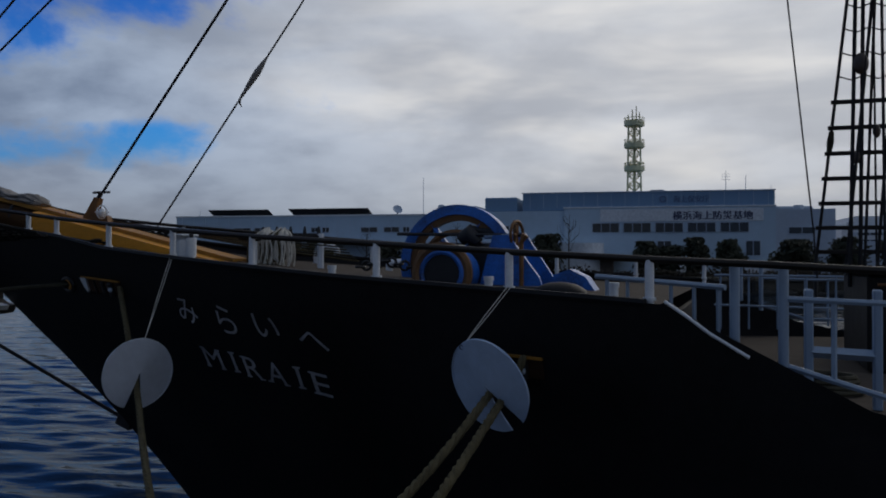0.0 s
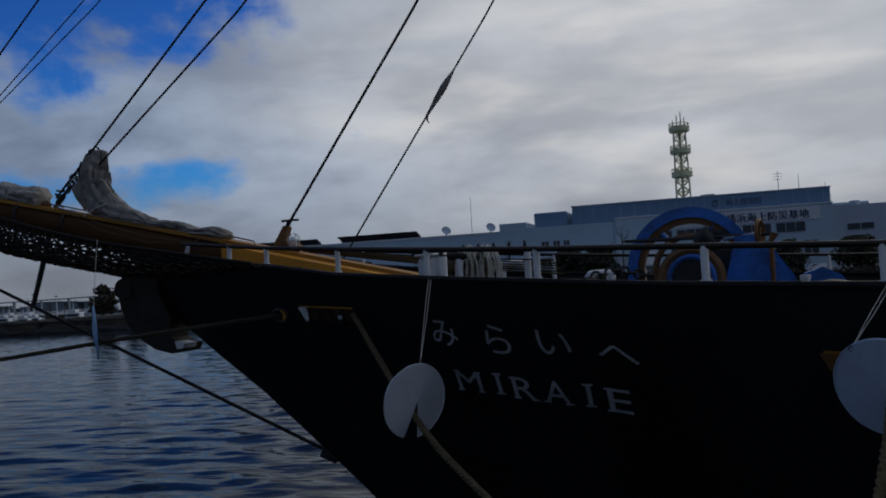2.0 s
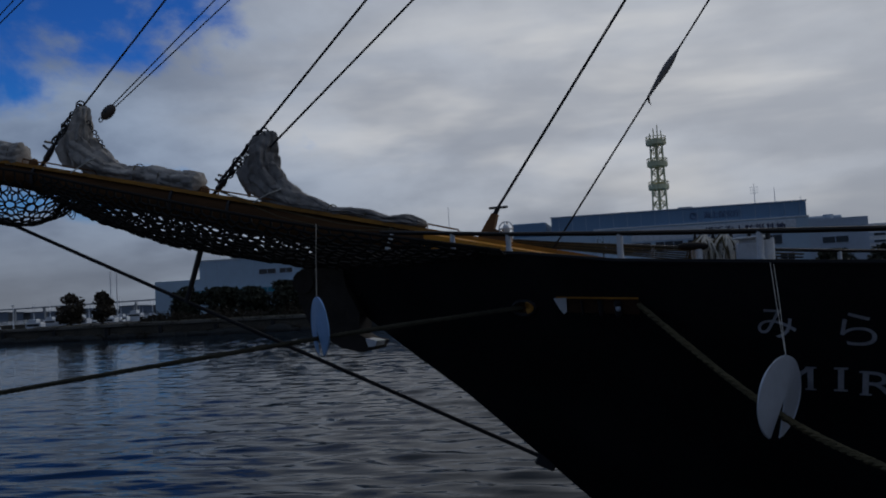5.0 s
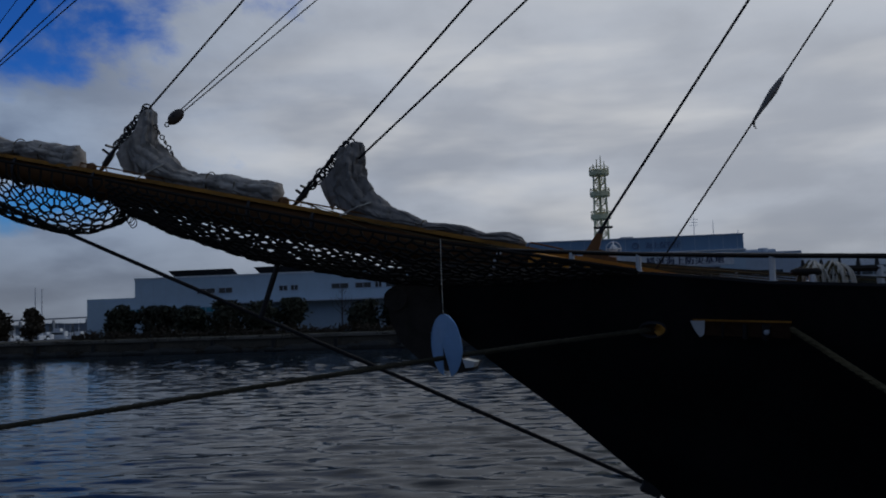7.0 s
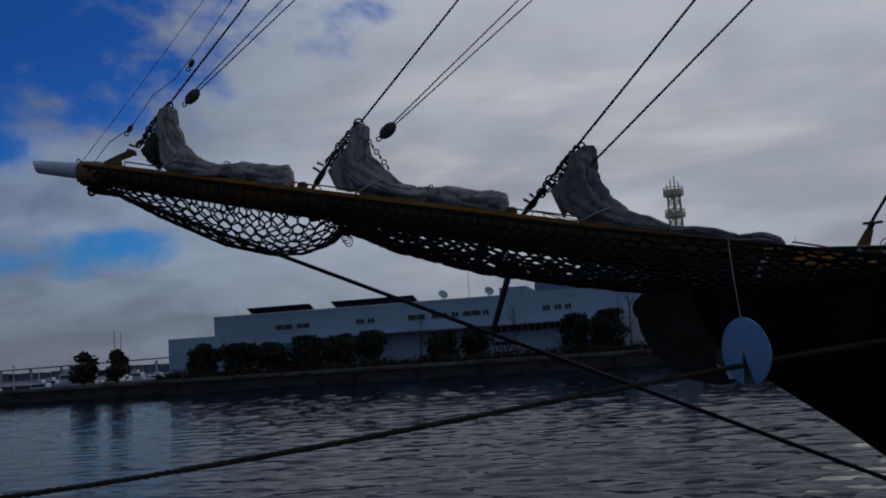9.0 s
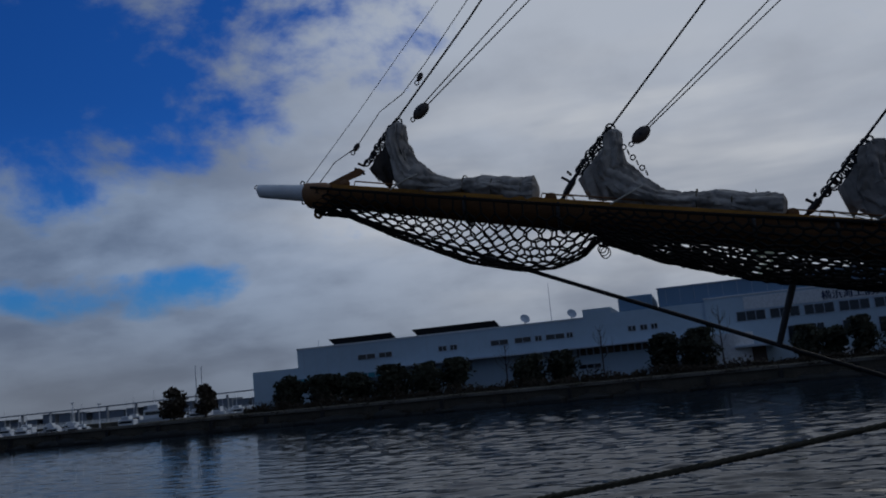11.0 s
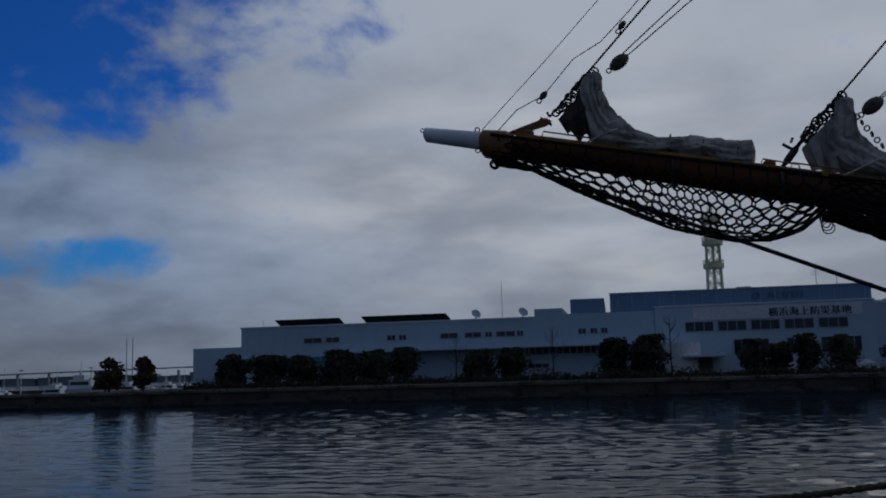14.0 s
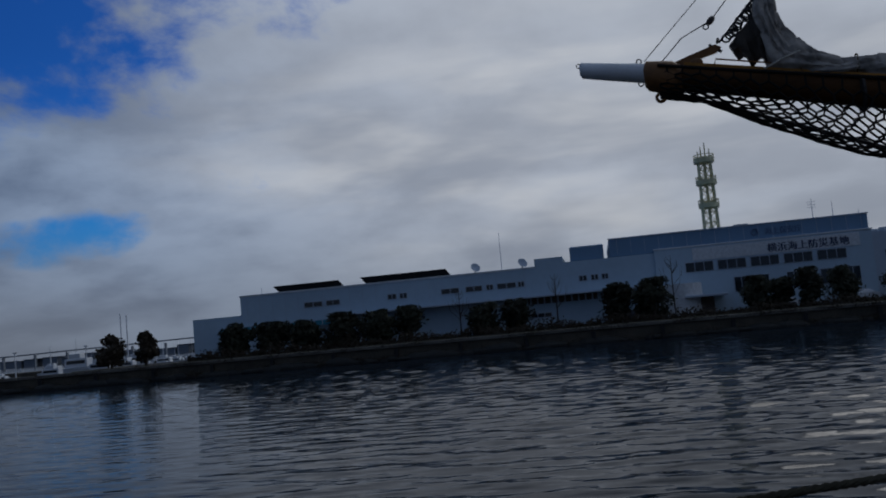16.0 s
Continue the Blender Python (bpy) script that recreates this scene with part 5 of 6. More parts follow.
# ---- on the foredeck ----
def build_windlass():
    t = thing("anchor_windlass", S(5.8, 0.1, 4.3), "blue painted anchor windlass with large gear wheel", "windlass")
    c = S(5.77, 0.08, 4.58)
    ring = Shape()
    R = 0.79
    # flat rim of rectangular section
    rings = []
    for k in range(49):
        a = radians(-28 + 236 * k / 48)
        e = SHIP_U * math.cos(a) + Vector((0, 0, 1)) * math.sin(a)
        rings.append([c + e * r + SHIP_V * v for r, v in ((R, 0.1), (R, -0.1), (R - 0.13, -0.1), (R - 0.13, 0.1))])
    ring.rings(rings)
    rim = part("gear_wheel", ring, BLUE, t, "blue rim of the gear wheel", smooth=True)
    inner = Shape()
    inner.rings([[c + (SHIP_U * math.cos(a) + Vector((0, 0, 1)) * math.sin(a)) * r + SHIP_V * v for r, v in ((R - 0.131, 0.07), (R - 0.131, -0.07), (R - 0.21, -0.07), (R - 0.21, 0.07))] for a in [radians(-28 + 236 * k / 48) for k in range(49)]])
    part("worn_rim", inner, RUST, rim, "rusty inner face of the rim", smooth=True)
    for a in (60, 125):
        e = SHIP_U * math.cos(radians(a)) + Vector((0, 0, 1)) * math.sin(radians(a))
        part("spoke", Shape().tube([c, c + e * (R - 0.08)], [0.1, 0.07], 6, 0.5), BLUE, rim)
    part("hub", Shape().cyl(c - SHIP_V * 0.25, c + SHIP_V * 0.3, 0.26, seg=20), STEEL, t, smooth=True)
    d = S(5.86, 0.75, 4.47)
    drum = part("warping_drum", Shape().tube([d - SHIP_V * 0.3, d - SHIP_V * 0.12, d + SHIP_V * 0.12, d + SHIP_V * 0.3], [0.31, 0.24, 0.24, 0.31], 22), BLUE, t, "blue warping drum", smooth=True)
    part("drum_flange", Shape().ring(d + SHIP_V * 0.3, SHIP_V, 0.335, 0.06, 28, 6), RUST, drum, "rusty orange drum flange", smooth=True)
    part("drum_rim", Shape().ring(d + SHIP_V * 0.315, SHIP_V, 0.26, 0.035, 28, 6), BLUE, drum, smooth=True)
    # flush end in black, for the shaded hollow of the drum
    part("drum_end", Shape().cyl(d + SHIP_V * 0.26, d + SHIP_V * 0.312, 0.24, seg=18), STEEL, drum, "dark drum end, the shade of its hollow in the colour", smooth=True)
    part("shaft", Shape().tube([S(5.0, 0.35, 4.98), S(6.75, 0.35, 4.95)], 0.025, 6), STEEL, t)
    part("brake_lever", Shape().tube([S(6.6, 0.35, 4.6), S(6.62, 0.35, 5.0), S(6.6, 0.35, 5.14)], [0.03, 0.04, 0.02], 6), BRONZE, t)
    w = S(6.63, 0.35, 4.96)
    wheel = part("handwheel", Shape().ring(w, SHIP_U + SHIP_V * 0.25, 0.17, 0.022, 22, 6), BRONZE, t, "worn ochre handwheel", smooth=True)
    for k in range(3):
        e = (SHIP_V * math.cos(k * 1.047) + Vector((0, 0, 1)) * math.sin(k * 1.047)) * 0.16
        part("spoke", Shape().tube([w - e, w + e], 0.014, 5), BRONZE, wheel)
    part("wheel_shaft", Shape().tube([S(6.2, 0.35, 4.93), w], 0.028, 8), PALEBLUE, t, smooth=True)
    part("clutch", Shape().tube([S(5.86, 0.3, 4.9), S(5.98, 0.3, 4.98), S(6.12, 0.3, 4.86)], [0.09, 0.13, 0.07], 8), STEEL, t, smooth=True)
    part("gear_case", Shape().box(-0.22, 0.26, -0.25, 0.25, -0.3, 0.27, 0.06, Matrix.Translation(S(6.15, 0.1, 4.58)) @ Matrix.Rotation(radians(-5), 4, "Z")), STEEL, t)
    part("motor", Shape().tube([S(5.95, 0.1, 5.02), S(6.4, 0.1, 4.98)], 0.075, 12), STEEL, t, smooth=True)
    part("side_frame", plate_outline([(6.15, 4.2), (6.35, 5.0), (6.62, 5.0), (7.0, 4.42), (7.08, 4.2)], -0.2, -0.12), BLUE, t)
    part("side_frame", plate_outline([(6.15, 4.2), (6.35, 4.95), (6.55, 4.95), (6.95, 4.42), (7.02, 4.2)], 0.42, 0.5), BLUE, t)
    part("chain_guard", plate_outline([(7.0, 4.2), (7.1, 4.45), (7.3, 4.52), (7.5, 4.42), (7.65, 4.2)], -0.1, 0.3), BLUE, t)
    part("brake_band", Shape().ring(c + SHIP_V * 0.16, SHIP_V, 0.42, 0.045, 30, 6), RUST, t, "rusty brake band", smooth=True)
    part("chain_cover", Shape().ball(S(7.35, 1.2, 4.18), 0.36, 0.26, 0.2, 12), HULL, t, "black domed chain cover", smooth=True)
    part("control_stand", Shape().tube([S(6.75, 0.6, 4.3), S(6.75, 0.6, 4.85), S(6.8, 0.6, 4.95)], [0.03, 0.03, 0.05], 8), BRONZE, t)
    part("base_plate", Shape().box(-1.0, 1.25, -0.7, 0.6, -0.05, 0.03, 0.02, Matrix.Translation(S(5.9, 0.2, 4.28)) @ Matrix.Rotation(radians(-5), 4, "Z")), STEEL, t)
    for k in range(9):
        p = S(4.55 + k * 0.09, 0.55, 4.62 - 0.02 * abs(k - 4))
        part("chain_link", Shape().ring(p, Vector((0, k % 2, 1 - k % 2)), 0.06, 0.018, 12, 5), STEEL, t)


build_windlass()


def build_deck_gear():
    # fairlead roller box at the rail
    m = Matrix.Translation(S(3.2, 2.58, 4.78)) @ Matrix.Rotation(radians(-30), 4, "Z")
    w = thing("mooring_winch_box", S(3.2, 2.58, 4.6), "white painted steel fairlead box on the foredeck", "fairlead")
    part("body", Shape().box(-0.15, 0.14, -0.1, 0.1, -0.2, 0.12, 0.05, m), WHITE, w)
    part("roller", Shape().cyl(m @ Vector((0.17, 0, -0.12)), m @ Vector((0.17, 0, 0.1)), 0.06), WHITE, w, smooth=True)
    part("lid", Shape().box(-0.155, 0.155, -0.115, 0.115, 0.12, 0.145, 0.01, m), WHITE, w)
    part("pin", Shape().cyl(m @ Vector((0.17, 0, 0.1)), m @ Vector((0.17, 0, 0.16)), 0.025), STEEL, w)
    # white bitts and bent vent pipes
    for u, v, z, h in ((2.62, -2.05, 4.5, 0.34), (4.1, -1.6, 4.4, 0.2)):
        b = thing("vent_pipe", S(u, v, z - 0.05), "bent white vent pipe on the foredeck", "pipe", "deck vents")
        part("pipe", Shape().tube([S(u, v, z - 0.05), S(u, v, z + h * 0.8), S(u + 0.03, v, z + h * 0.97), S(u + 0.1, v, z + h), S(u + 0.3, v, z + h), S(u + 0.36, v, z + h * 0.92), S(u + 0.37, v, z + h * 0.7)], 0.055, 10), WHITE, b, smooth=True)
        part("flange", Shape().cyl(S(u, v, z - 0.05), S(u, v, z - 0.02), 0.1), WHITE, b)
    for u, v, z in ((5.25, 2.9, 4.38), (7.05, 3.2, 4.28), (8.3, 3.6, 4.24)):
        b = thing("deck_bollard", S(u, v, z - 0.05), "small white deck bollard", "bollard", "deck bollards")
        part("post", Shape().cyl(S(u, v, z - 0.08), S(u, v, z + 0.17), 0.04), WHITE, b, smooth=True)
        part("cap", Shape().cyl(S(u, v, z + 0.15), S(u, v, z + 0.19), 0.048), WHITE, b, smooth=True)
    # pin rail with hanging coils
    p = thing("pin_rail", S(2.9, -0.4, 4.5), "dark pin rail with belaying pins by the bowsprit heel", "pin rail")
    part("bar", Shape().tube([S(2.5, -0.4, 5.0), S(3.5, -0.4, 4.98)], 0.05, 6), DARKWOOD, p)
    for u in (2.5, 3.5):
        part("post", Shape().tube([S(u, -0.4, 4.4), S(u, -0.4, 5.02)], 0.05, 8), WHITE, p)
    for k in range(5):
        u = 2.55 + k * 0.23
        part("belaying_pin", Shape().tube([S(u, -0.4, 4.9), S(u, -0.4, 5.05), S(u, -0.4, 5.13)], [0.015, 0.03, 0.015], 6), STEEL, p, smooth=True)
    rr = random.Random(6)
    for u, wd, n in ((2.66, 0.16, 20), (2.92, 0.15, 16)):
        c = thing("rope_coil", S(u, -0.3, 4.5), "pale rope coil hung on the pin rail", "rope coil", "rope coils")
        for k in range(n):
            a, w = rr.uniform(-wd, wd) * 0.8, rr.uniform(0.05, 0.13)
            v, low, lean = -0.3 + rr.uniform(-0.1, 0.12), rr.uniform(4.44, 4.62), rr.uniform(-0.05, 0.05)
            pts = [S(u + a * 0.35, v * 0.5 - 0.2, 5.07 + rr.uniform(-0.02, 0.05)), S(u + a - w * 0.6, v + 0.04, 4.98), S(u + a - w + lean * 0.5, v + 0.05, 4.78), S(u + a - w * 0.7 + lean, v + 0.05, low + 0.06), S(u + a + lean, v + 0.04, low), S(u + a + w * 0.7 + lean, v + 0.05, low + 0.06), S(u + a + w + lean * 0.5, v + 0.05, 4.78), S(u + a + w * 0.6, v + 0.04, 4.98), S(u + a * 0.35 + 0.02, v * 0.5 - 0.2, 5.07)]
            part("turn", Shape().tube(spline(pts, 4), 0.0125, 5), ROPE_PALE if k % 4 else ROPE, c, smooth=True)
    f = thing("roller_post", S(2.6, -0.05, 4.5), "white deck post with dark wooden roller", "post")
    part("post", Shape().tube([S(2.6, -0.05, 4.42), S(2.6, -0.05, 4.92)], 0.05, 8), WHITE, f, smooth=True)
    part("foot", plate_outline([(2.36, 4.44), (2.6, 4.44), (2.6, 4.62), (2.5, 4.55)], -0.09, -0.03), WHITE, f)
    part("roller", Shape().tube([S(2.34, -0.05, 4.96), S(2.42, -0.05, 4.965), S(2.66, -0.05, 4.955), S(2.72, -0.05, 4.95)], [0.03, 0.055, 0.055, 0.03], 10), DARKWOOD, f, smooth=True)
    # lines laid along the spar heel
    for k in range(6):
        v = -0.42 - 0.11 * k
        l = thing("deck_line", S(0, v, 5.1), "grey running rigging line led along the foredeck", "rope", "deck lines")
        pts = [S(-1.4 + 0.1 * k, v, 5.42 - 0.02 * k), S(0.6, v + 0.1, 5.16 - 0.015 * k), S(2.4, v + 0.15, 4.95 - 0.03 * k), S(3.9, v + 0.1, 4.82 - 0.04 * k)]
        part("line", Shape().tube(pts, 0.012, 5), ROPE if k % 2 else ROPE_DARK, l, smooth=True)
    # white gripe lines on the port side of the spar
    for k, sag in enumerate((0.0, 0.1)):
        l = thing("guy_line", S(-3, 0.5, 5.8), "thin tan line hanging along the bowsprit side", "rope", "deck lines")
        part("line", Shape().tube([S(-4.3, 0.3, 6.25), S(-3.2, 0.5, 5.86 - sag), S(-2.2, 0.62, 5.58 - sag), S(-1.3, 0.75, 5.42)], 0.007, 5), ROPE, l, smooth=True)
    # inner forestay deck fitting
    f = thing("stay_fitting", S(-0.15, 0, 5.1), "ochre forestay deck fitting with shackle", "fitting")
    part("plate", plate_outline([(-0.4, 5.14), (-0.34, 5.3), (-0.14, 5.6), (-0.06, 5.58), (-0.12, 5.38), (0.1, 5.3), (0.14, 5.1)], -0.06, 0.06), BRONZE, f)
    part("turnbuckle", Shape().tube([S(-0.18, 0, 5.45), S(-0.05, 0, 5.68)], 0.035, 8), STEEL, f)
    part("cross_pin", Shape().tube([S(-0.17, 0.05, 5.67), S(0.07, -0.05, 5.68)], 0.02, 6), STEEL, f)
    part("lamp_cage", Shape().ring(S(0.08, 0.15, 5.36), SHIP_V, 0.1, 0.008, 16, 4).ring(S(0.08, 0.15, 5.36), SHIP_U, 0.1, 0.008, 16, 4).ring(S(0.08, 0.15, 5.36), (0, 0, 1), 0.1, 0.008, 16, 4), GREYPOLE, f)
    part("bulb", Shape().ball(S(0.08, 0.15, 5.35), 0.055, 0.055, 0.07), GREYPOLE, f, smooth=True)
    # chafe wrapping on the backmost stay
    c = thing("chafe_wrap", S(2.2, -0.56, 7.1), "ragged canvas chafe wrapping on the forestay", "wrapping")
    pts = [S(2.33 + d, -0.576 - 0.096 * d, 7.495 + 1.412 * d) for d in (-0.28, -0.2, -0.1, 0.0, 0.08, 0.16)]
    part("cloth", Shape().tube(pts, [0.02, 0.028, 0.045, 0.055, 0.04, 0.016], 9), CANVAS_MID, c, smooth=True)
    part("loose_end", Shape().tube([pts[0], pts[0] + Vector((0.0, 0, -0.07)), pts[0] + Vector((0.03, 0, -0.12))], [0.02, 0.015, 0.005], 5), CANVAS_SHADED, c)
    # stowed gear at the waist
    g = thing("waist_frame", S(10.2, 3.2, 3.36), "pale blue steel boat cradle frame on the main deck", "frame")
    for u in (9.91, 10.45):
        part("upright", Shape().box(-0.035, 0.035, -0.045, 0.045, 0, 1.02, 0.012, Matrix.Translation(S(u, 3.2, 3.36))), PALEBLUE, g)
    part("beam", Shape().tube([S(9.93, 3.2, 3.84), S(10.43, 3.2, 3.82)], 0.05, 4), PALEBLUE, g)


build_deck_gear()


# ---- on the topsides ----
def hull_text(body, u0, u1, z0, z1, h):
    """Lettering wrapped onto the port bow; the base line falls from z0 to z1."""
    vs, fs = text_mesh(body, 1.0)
    lo, hi = min(p.x for p in vs), max(p.x for p in vs)
    zl, zh = min(p.y for p in vs), max(p.y for p in vs)
    s = Shape()
    pts = []
    for p in vs:
        f = (p.x - lo) / (hi - lo)
        u, z = u0 + f * (u1 - u0), z0 + f * (z1 - z0) + (p.y - zl) / (zh - zl) * h
        pts.append(S(u, quad_beam(u, z) + 0.02, z))
    s.add(pts, fs)
    return s


for ch, ua, ub, za, h in HIRAGANA:
    part("lettering", hull_text(ch, ua, ub, za, za - 0.04, h), LETTER, SHIP, "dull white name lettering on the bow")
def hull_strokes(u0, u1, z, h):
    """A serifed upright stroke on the bow plating."""
    s = Shape()
    m, w = (u0 + u1) / 2, 0.026
    for a, b, c, d in ((m - w, m + w, z, z + h), (u0, u1, z, z + 0.022), (u0, u1, z + h - 0.022, z + h)):
        s.add([S(u, quad_beam(u, zz) + 0.02, zz) for u, zz in ((a, c), (b, c), (b, d), (a, d))], [(0, 1, 2, 3)])
    return s


SERIFS = {"M": ((0.07, 0.93), (0.07, 0.93)), "R": ((0.1, 0.92), (0.08,)), "A": ((0.06, 0.94), ()), "E": ((0.08,), (0.08,))}
for ch, ua, ub, za, h in ROMAN:
    ua, ub = ua - 0.03, ub - 0.03
    if ch == "I":
        part("lettering", hull_strokes(ua, ub, za, h), LETTER, SHIP)
        continue
    letter = part("lettering", hull_text(ch, ua, ub, za, za - 0.02, h), LETTER, SHIP)
    feet, heads = SERIFS[ch]
    for fr, zz in [(q, za) for q in feet] + [(q, za + h - 0.018) for q in heads]:
        m = ua + (ub - ua) * fr
        zz -= 0.02 * fr
        part("serif", Shape().add([S(u, quad_beam(u, z) + 0.022, z) for u, z in ((m - 0.05, zz), (m + 0.05, zz), (m + 0.05, zz + 0.018), (m - 0.05, zz + 0.018))], [(0, 1, 2, 3)]), LETTER, letter)


def fairlead(u0, u1, z0, z1, label, jamb):
    t = thing("hull_fairlead", S((u0 + u1) / 2, quad_beam((u0 + u1) / 2, z0), z0), label, "fairlead", "hull fairleads")

    def q(u, z, d):
        return S(u, quad_beam(u, z) + d, z)

    def bar(a, b, w, d, m, name):
        s = Shape()
        (ua, za), (ub, zb) = a, b
        n = 6
        rings = []
        for k in range(n + 1):
            f = k / n
            u, z = ua + (ub - ua) * f, za + (zb - za) * f
            du, dz = (0, w) if abs(ub - ua) > abs(zb - za) else (w, 0)
            rings.append([q(u, z, 0.004), q(u, z, d), q(u + du, z + dz, d), q(u + du, z + dz, 0.004)])
        s.rings(rings)
        part(name, s, m, t)

    drop = 0.05 * (u1 - u0)
    bar((u0, z1), (u1, z1 - drop), 0.022, 0.045, OCHRE_BROWN, "top_lip")
    bar((u0, z0), (u1, z0 - drop), -0.02, 0.03, HULL, "bottom_lip")
    # the fore jamb tapers downwards, the after end carries a worn roller
    lip = Shape()
    lip.rings([[q(u0 - 0.03, z1, d), q(u0 + 0.13, z1, d), q(u0 + 0.12, z0 + 0.03, d), q(u0 + 0.075, z0, d), q(u0 + 0.03, z0 + 0.06, d)] for d in (0.006, 0.05)])
    part("fore_jamb", lip, jamb, t, "worn painted jamb")
    # the plating is not cut: a dark sheet gives the opening its shade
    part("opening_sheet", Shape().rings([[q(u0 + 0.12, z1 - 0.01, d), q(u1, z1 - drop, d), q(u1, z0 - drop + 0.02, d), q(u0 + 0.12, z0 + 0.02, d)] for d in (0.004, 0.012)]), OPENING_DARK, t, "dark sheet standing in for the shaded opening")
    for f, r in ((0.32, 0.014), (0.55, 0.03), (0.76, 0.045)):
        u = u0 + (u1 - u0) * f
        part("roller", Shape().tube([q(u, z0 + 0.01 - drop * f, 0.03), q(u, z1 - 0.02 - drop * f, 0.03)], r, 8), STEEL, t, smooth=True)
    part("end_roller", Shape().ball(q(u0 + (u1 - u0) * 0.76, z0 + 0.06, 0.05), 0.035, 0.035, 0.045), FACADE_LOW, t, "bare worn end roller", smooth=True)


def hawse_hole(u, z):
    """An oval hawse hole in the bow plating, ochre inside in place of the light there."""
    t = thing("hawse_hole", S(u, quad_beam(u, z), z), "oval black hawse hole with ochre inside for its light", "hawse hole", "hull fairleads")

    def q(a, r, d):
        uu, zz = u + 0.15 * r * math.cos(a), z + 0.085 * r * math.sin(a)
        return S(uu, quad_beam(uu, zz) + d, zz)

    turn = [2 * math.pi * k / 24 for k in range(25)]
    part("lip", Shape().tube([q(a, 1.0, 0.025) for a in turn], 0.026, 7), STEEL, t, "worn black oval lip", smooth=True)
    # dark ring in place of the shaded hole
    part("throat", Shape().rings([[q(a, 0.9, 0.006) for a in turn[:-1]], [q(a, 0.5, 0.012) for a in turn[:-1]]]), OPENING_DARK, t)
    # the after side of the throat stands out to ahead, its light painted in ochre
    arc = [radians(-70 + 140 * k / 10) for k in range(11)]
    part("lit_face", Shape().rings([[q(a, 0.86, 0.075), q(a, 0.2, 0.014), q(a, 0.2, 0.01), q(a, 0.92, 0.07)] for a in arc]), OCHRE_BROWN, t, "ochre face standing in for light in the hole", smooth=True)


fairlead(1.0, 2.0, 4.2, 4.39, "mooring fairlead with white jamb and ochre lip", WHITE)
fairlead(7.12, 7.86, 3.68, 3.86, "mooring fairlead with ochre lip behind rat guard", BRONZE)
hawse_hole(0.55, 4.29)


def build_anchor():
    t = thing("stowed_anchor", S(-2.7, 0, 4.4), "black anchor stowed over the stem", "anchor")
    part("fluke", plate_outline([(-2.35, 5.05), (-2.75, 5.08), (-3.0, 4.98), (-3.08, 4.78), (-3.04, 4.5), (-2.9, 4.2), (-2.66, 3.97), (-2.4, 3.82), (-2.1, 3.75), (-1.9, 3.78), (-1.84, 3.9), (-2.0, 3.93), (-2.12, 4.0), (-2.1, 4.3), (-2.3, 4.7)], -0.18, 0.28), ANCHOR, t)
    part("bill", plate_outline([(-2.02, 3.94), (-1.84, 3.9), (-1.87, 3.83), (-1.98, 3.82)], -0.02, 0.31), GREYPOLE, t, "bare worn anchor bill")
    part("crown", Shape().tube([S(-2.95, -0.2, 4.8), S(-2.95, 0.32, 4.8)], 0.17, 12), ANCHOR, t, smooth=True)


build_anchor()


# ---- mooring lines and rat guards ----
def laid_rope(name, pts, r, m, label, group="mooring lines"):
    """Three twisted strands along a curve."""
    c = spline(pts, 26)
    t = thing(name, c[len(c) // 2], label, "rope", group)
    length, acc = sum((c[i + 1] - c[i]).length for i in range(len(c) - 1)), 0.0
    fine, step = [], max(0.03, length / 560)
    for i in range(len(c) - 1):
        d = (c[i + 1] - c[i]).length
        k = max(1, int(d / step))
        fine += [c[i] + (c[i + 1] - c[i]) * j / k for j in range(k)]
    fine.append(c[-1])
    for n in range(3):
        strand, acc = [], 0.0
        for i, p in enumerate(fine):
            d = (fine[min(i + 1, len(fine) - 1)] - fine[max(i - 1, 0)]).normalized()
            e1 = d.cross(Vector((0, 0, 1))).normalized()
            e2 = e1.cross(d)
            a = acc / (r * 7) * 2 * math.pi + n * 2.094
            strand.append(p + (e1 * math.cos(a) + e2 * math.sin(a)) * r * 0.42)
            if i < len(fine) - 1:
                acc += (fine[i + 1] - p).length
        part("strand", Shape().tube(strand, r * 0.62, 5), m, t, smooth=True)
    return t


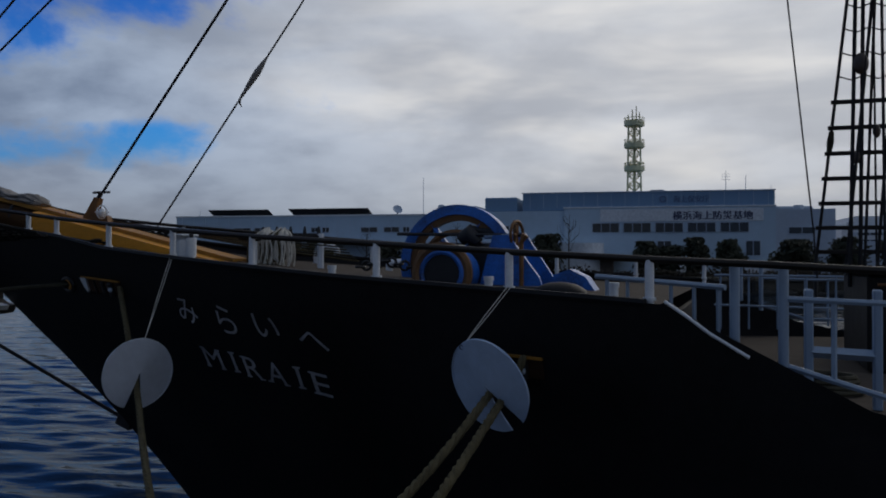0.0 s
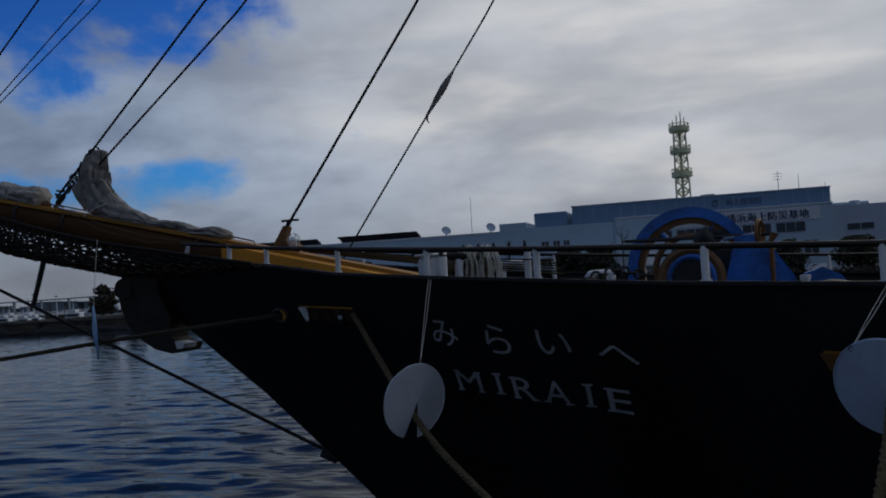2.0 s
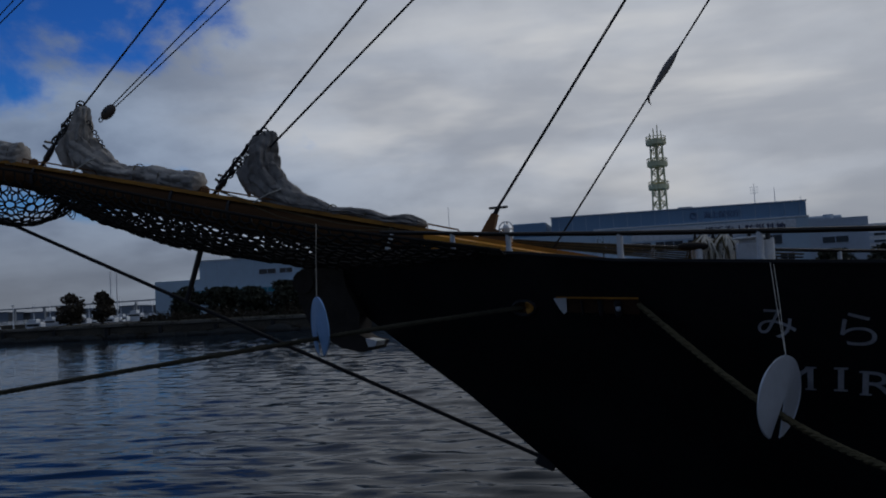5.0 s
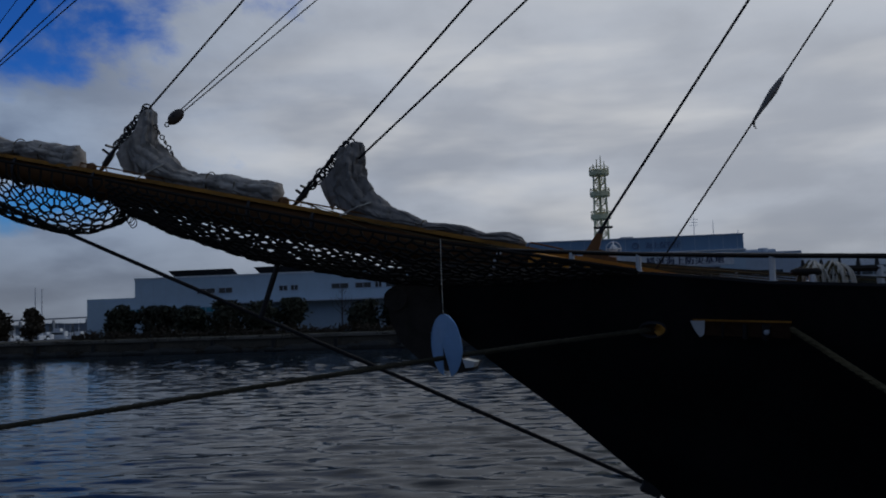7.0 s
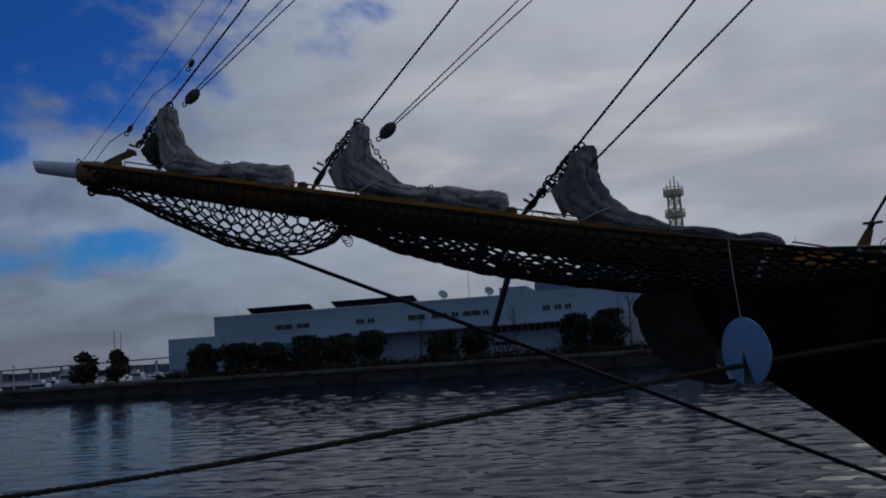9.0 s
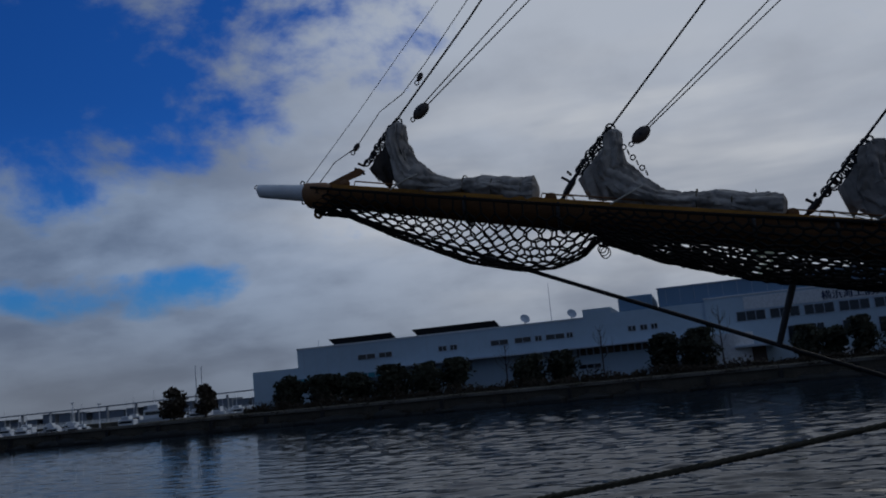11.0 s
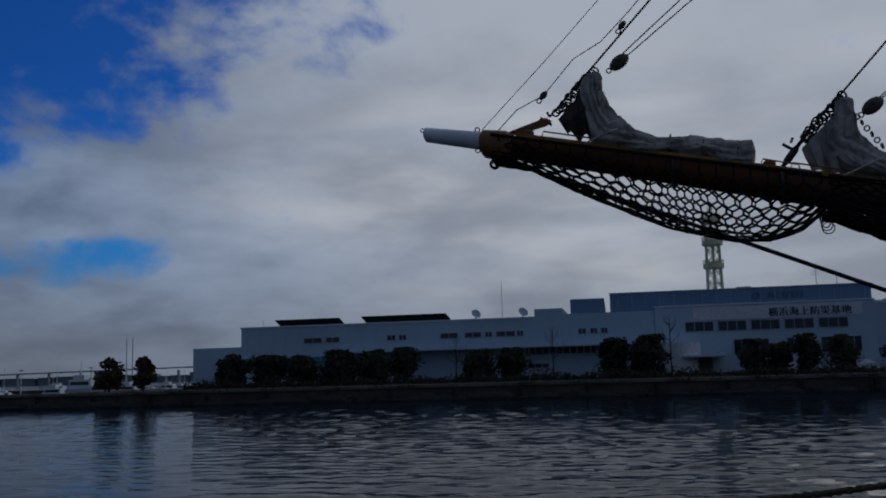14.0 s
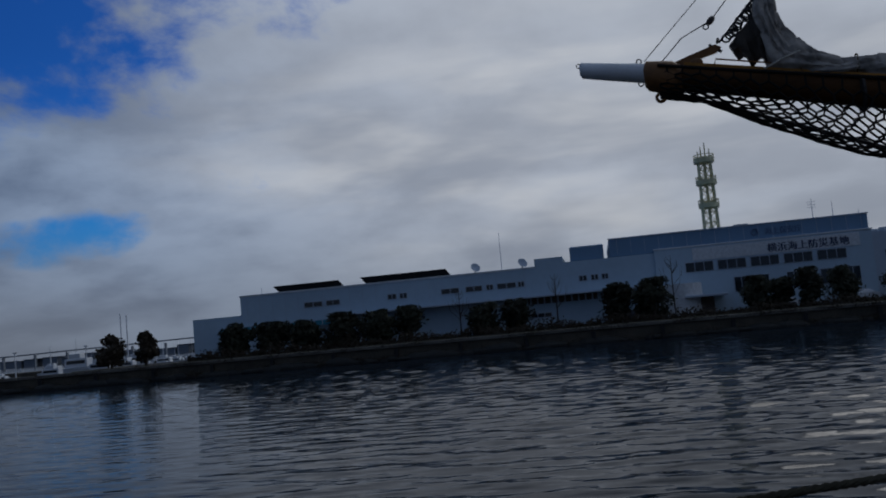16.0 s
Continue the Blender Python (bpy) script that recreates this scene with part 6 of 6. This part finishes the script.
def rat_guard(c, normal, R, slot_turn, string_to, label, slot=0.09, strings=2, sheet=GUARD):
    c, n = Vector(c), Vector(normal).normalized()
    t = thing("rat_guard", c, label, "rat guard", "rat guards on mooring lines")
    up = (Vector((0, 0, 1)) - n * n.z).normalized()
    sd = up.cross(n)

    def at(a, r, w):
        return c + (up * math.cos(a) + sd * math.sin(a)) * r + n * w

    half = math.asin(min(0.9, slot / R))
    mid = math.pi + radians(slot_turn)
    outer = [mid + half + (2 * math.pi - 2 * half) * k / 56 for k in range(57)]
    s = Shape()
    front = [at(a, R * (1 + 0.012 * math.sin(a * 5)), 0.012 + 0.01 * math.sin(a * 2 + 1)) for a in outer] + [at(mid + math.pi, 0.03, 0.055)]
    back = [p - n * 0.012 for p in front]
    k = len(front)
    vs = front + back
    fs = []
    for i in range(k - 1):
        fs += [(i, i + 1, k + i + 1, k + i)]
        if i < k - 2:
            fs += [(i, i + 1, k - 1), (k + i + 1, k + i, 2 * k - 1)]
    fs += [(k - 1, 0, k, 2 * k - 1)]
    s.add(vs, fs)
    disc = part("disc", s, sheet, t)
    part("edge_bead", Shape().tube([at(a, R, 0.006) for a in outer], 0.007, 5), sheet, disc)
    top = at(radians(slot_turn), R * 0.95, 0.01)
    part("eyelet", Shape().ring(top, n, 0.02, 0.006, 10, 4), STEEL, disc)
    for k in range(strings):
        e = Vector(string_to) + SHIP_U * 0.03 * k
        part("string", Shape().tube([top, (top + e) / 2 + SHIP_U * (0.012 * k - 0.006), e], 0.0036, 5), ROPE_PALE, t)


def build_moorings():
    laid_rope("mooring_rope", [S(0.55, 1.35, 4.3), (-7.2, 9.75, 4.06), (-11.9, 8.26, 3.51), (-14.5, 7.43, 3.29), (-17.3, 6.55, 3.17), (-24, 4.42, 2.98), (-33.5, 1.4, 3.0)], 0.034, ROPE_DARK, "dark mooring line from the bow to the quay")
    rat_guard((-7.17, 9.78, 4.2), Vector((-0.81, -0.586, -0.05)), 0.36, 0, S(-1.86, 2.08, 5.46), "blue-grey rat guard disc hung on the bow line", strings=1, sheet=GUARD_BLUE)
    laid_rope("mooring_rope", [S(2.0, quad_beam(2.0, 4.3) + 0.03, 4.28), (-2.25, 8.05, 3.3), (-1.31, 6.67, 2.9), (0.1, 4.6, 2.6), (2.2, 1.4, 2.95)], 0.036, ROPE, "tan mooring line led from the bow fairlead")
    rat_guard((-2.2, 8.005, 3.426), Vector((0.80, -0.575, -0.176)), 0.378, 6, S(3.34, 3.0, 4.72), "round galvanised rat guard hung by strings at the bow")
    laid_rope("mooring_rope", [S(7.5, quad_beam(7.5, 3.88) + 0.02, 3.86), (1.86, 6.3, 3.58), (1.31, 4.43, 2.9), (0.5, 1.4, 2.9)], 0.036, ROPE, "tan mooring line passing through a rat guard")
    laid_rope("mooring_rope", [S(7.7, quad_beam(7.7, 3.86) + 0.02, 3.84), (1.95, 6.25, 3.52), (1.64, 3.97, 2.9), (1.3, 1.4, 2.9)], 0.036, ROPE, "tan mooring line doubled beside another")
    rat_guard((1.86, 6.347, 3.655), Vector((-0.506, -0.8, -0.322)), 0.382, -33, S(7.6, rail_v(7.6) + 0.1, 4.42), "slate-grey rat guard with torn edge tied to the rail", slot=0.075, sheet=GUARD_SLATE)
    for x, y in ((-33.5, 1.4), (2.2, 1.4), (0.5, 1.4)):
        b = thing("quay_bollard", (x, y, 2.7), "black iron mooring bollard on the quay", "bollard", "quay bollards")
        part("post", Shape().tube([(x, y, 2.7), (x, y, 2.95), (x, y, 3.1), (x, y, 3.16)], [0.2, 0.15, 0.22, 0.12], 16), STEEL, b, smooth=True)
        part("base", Shape().cyl((x, y, 2.68), (x, y, 2.74), 0.3, seg=16), STEEL, b)


build_moorings()
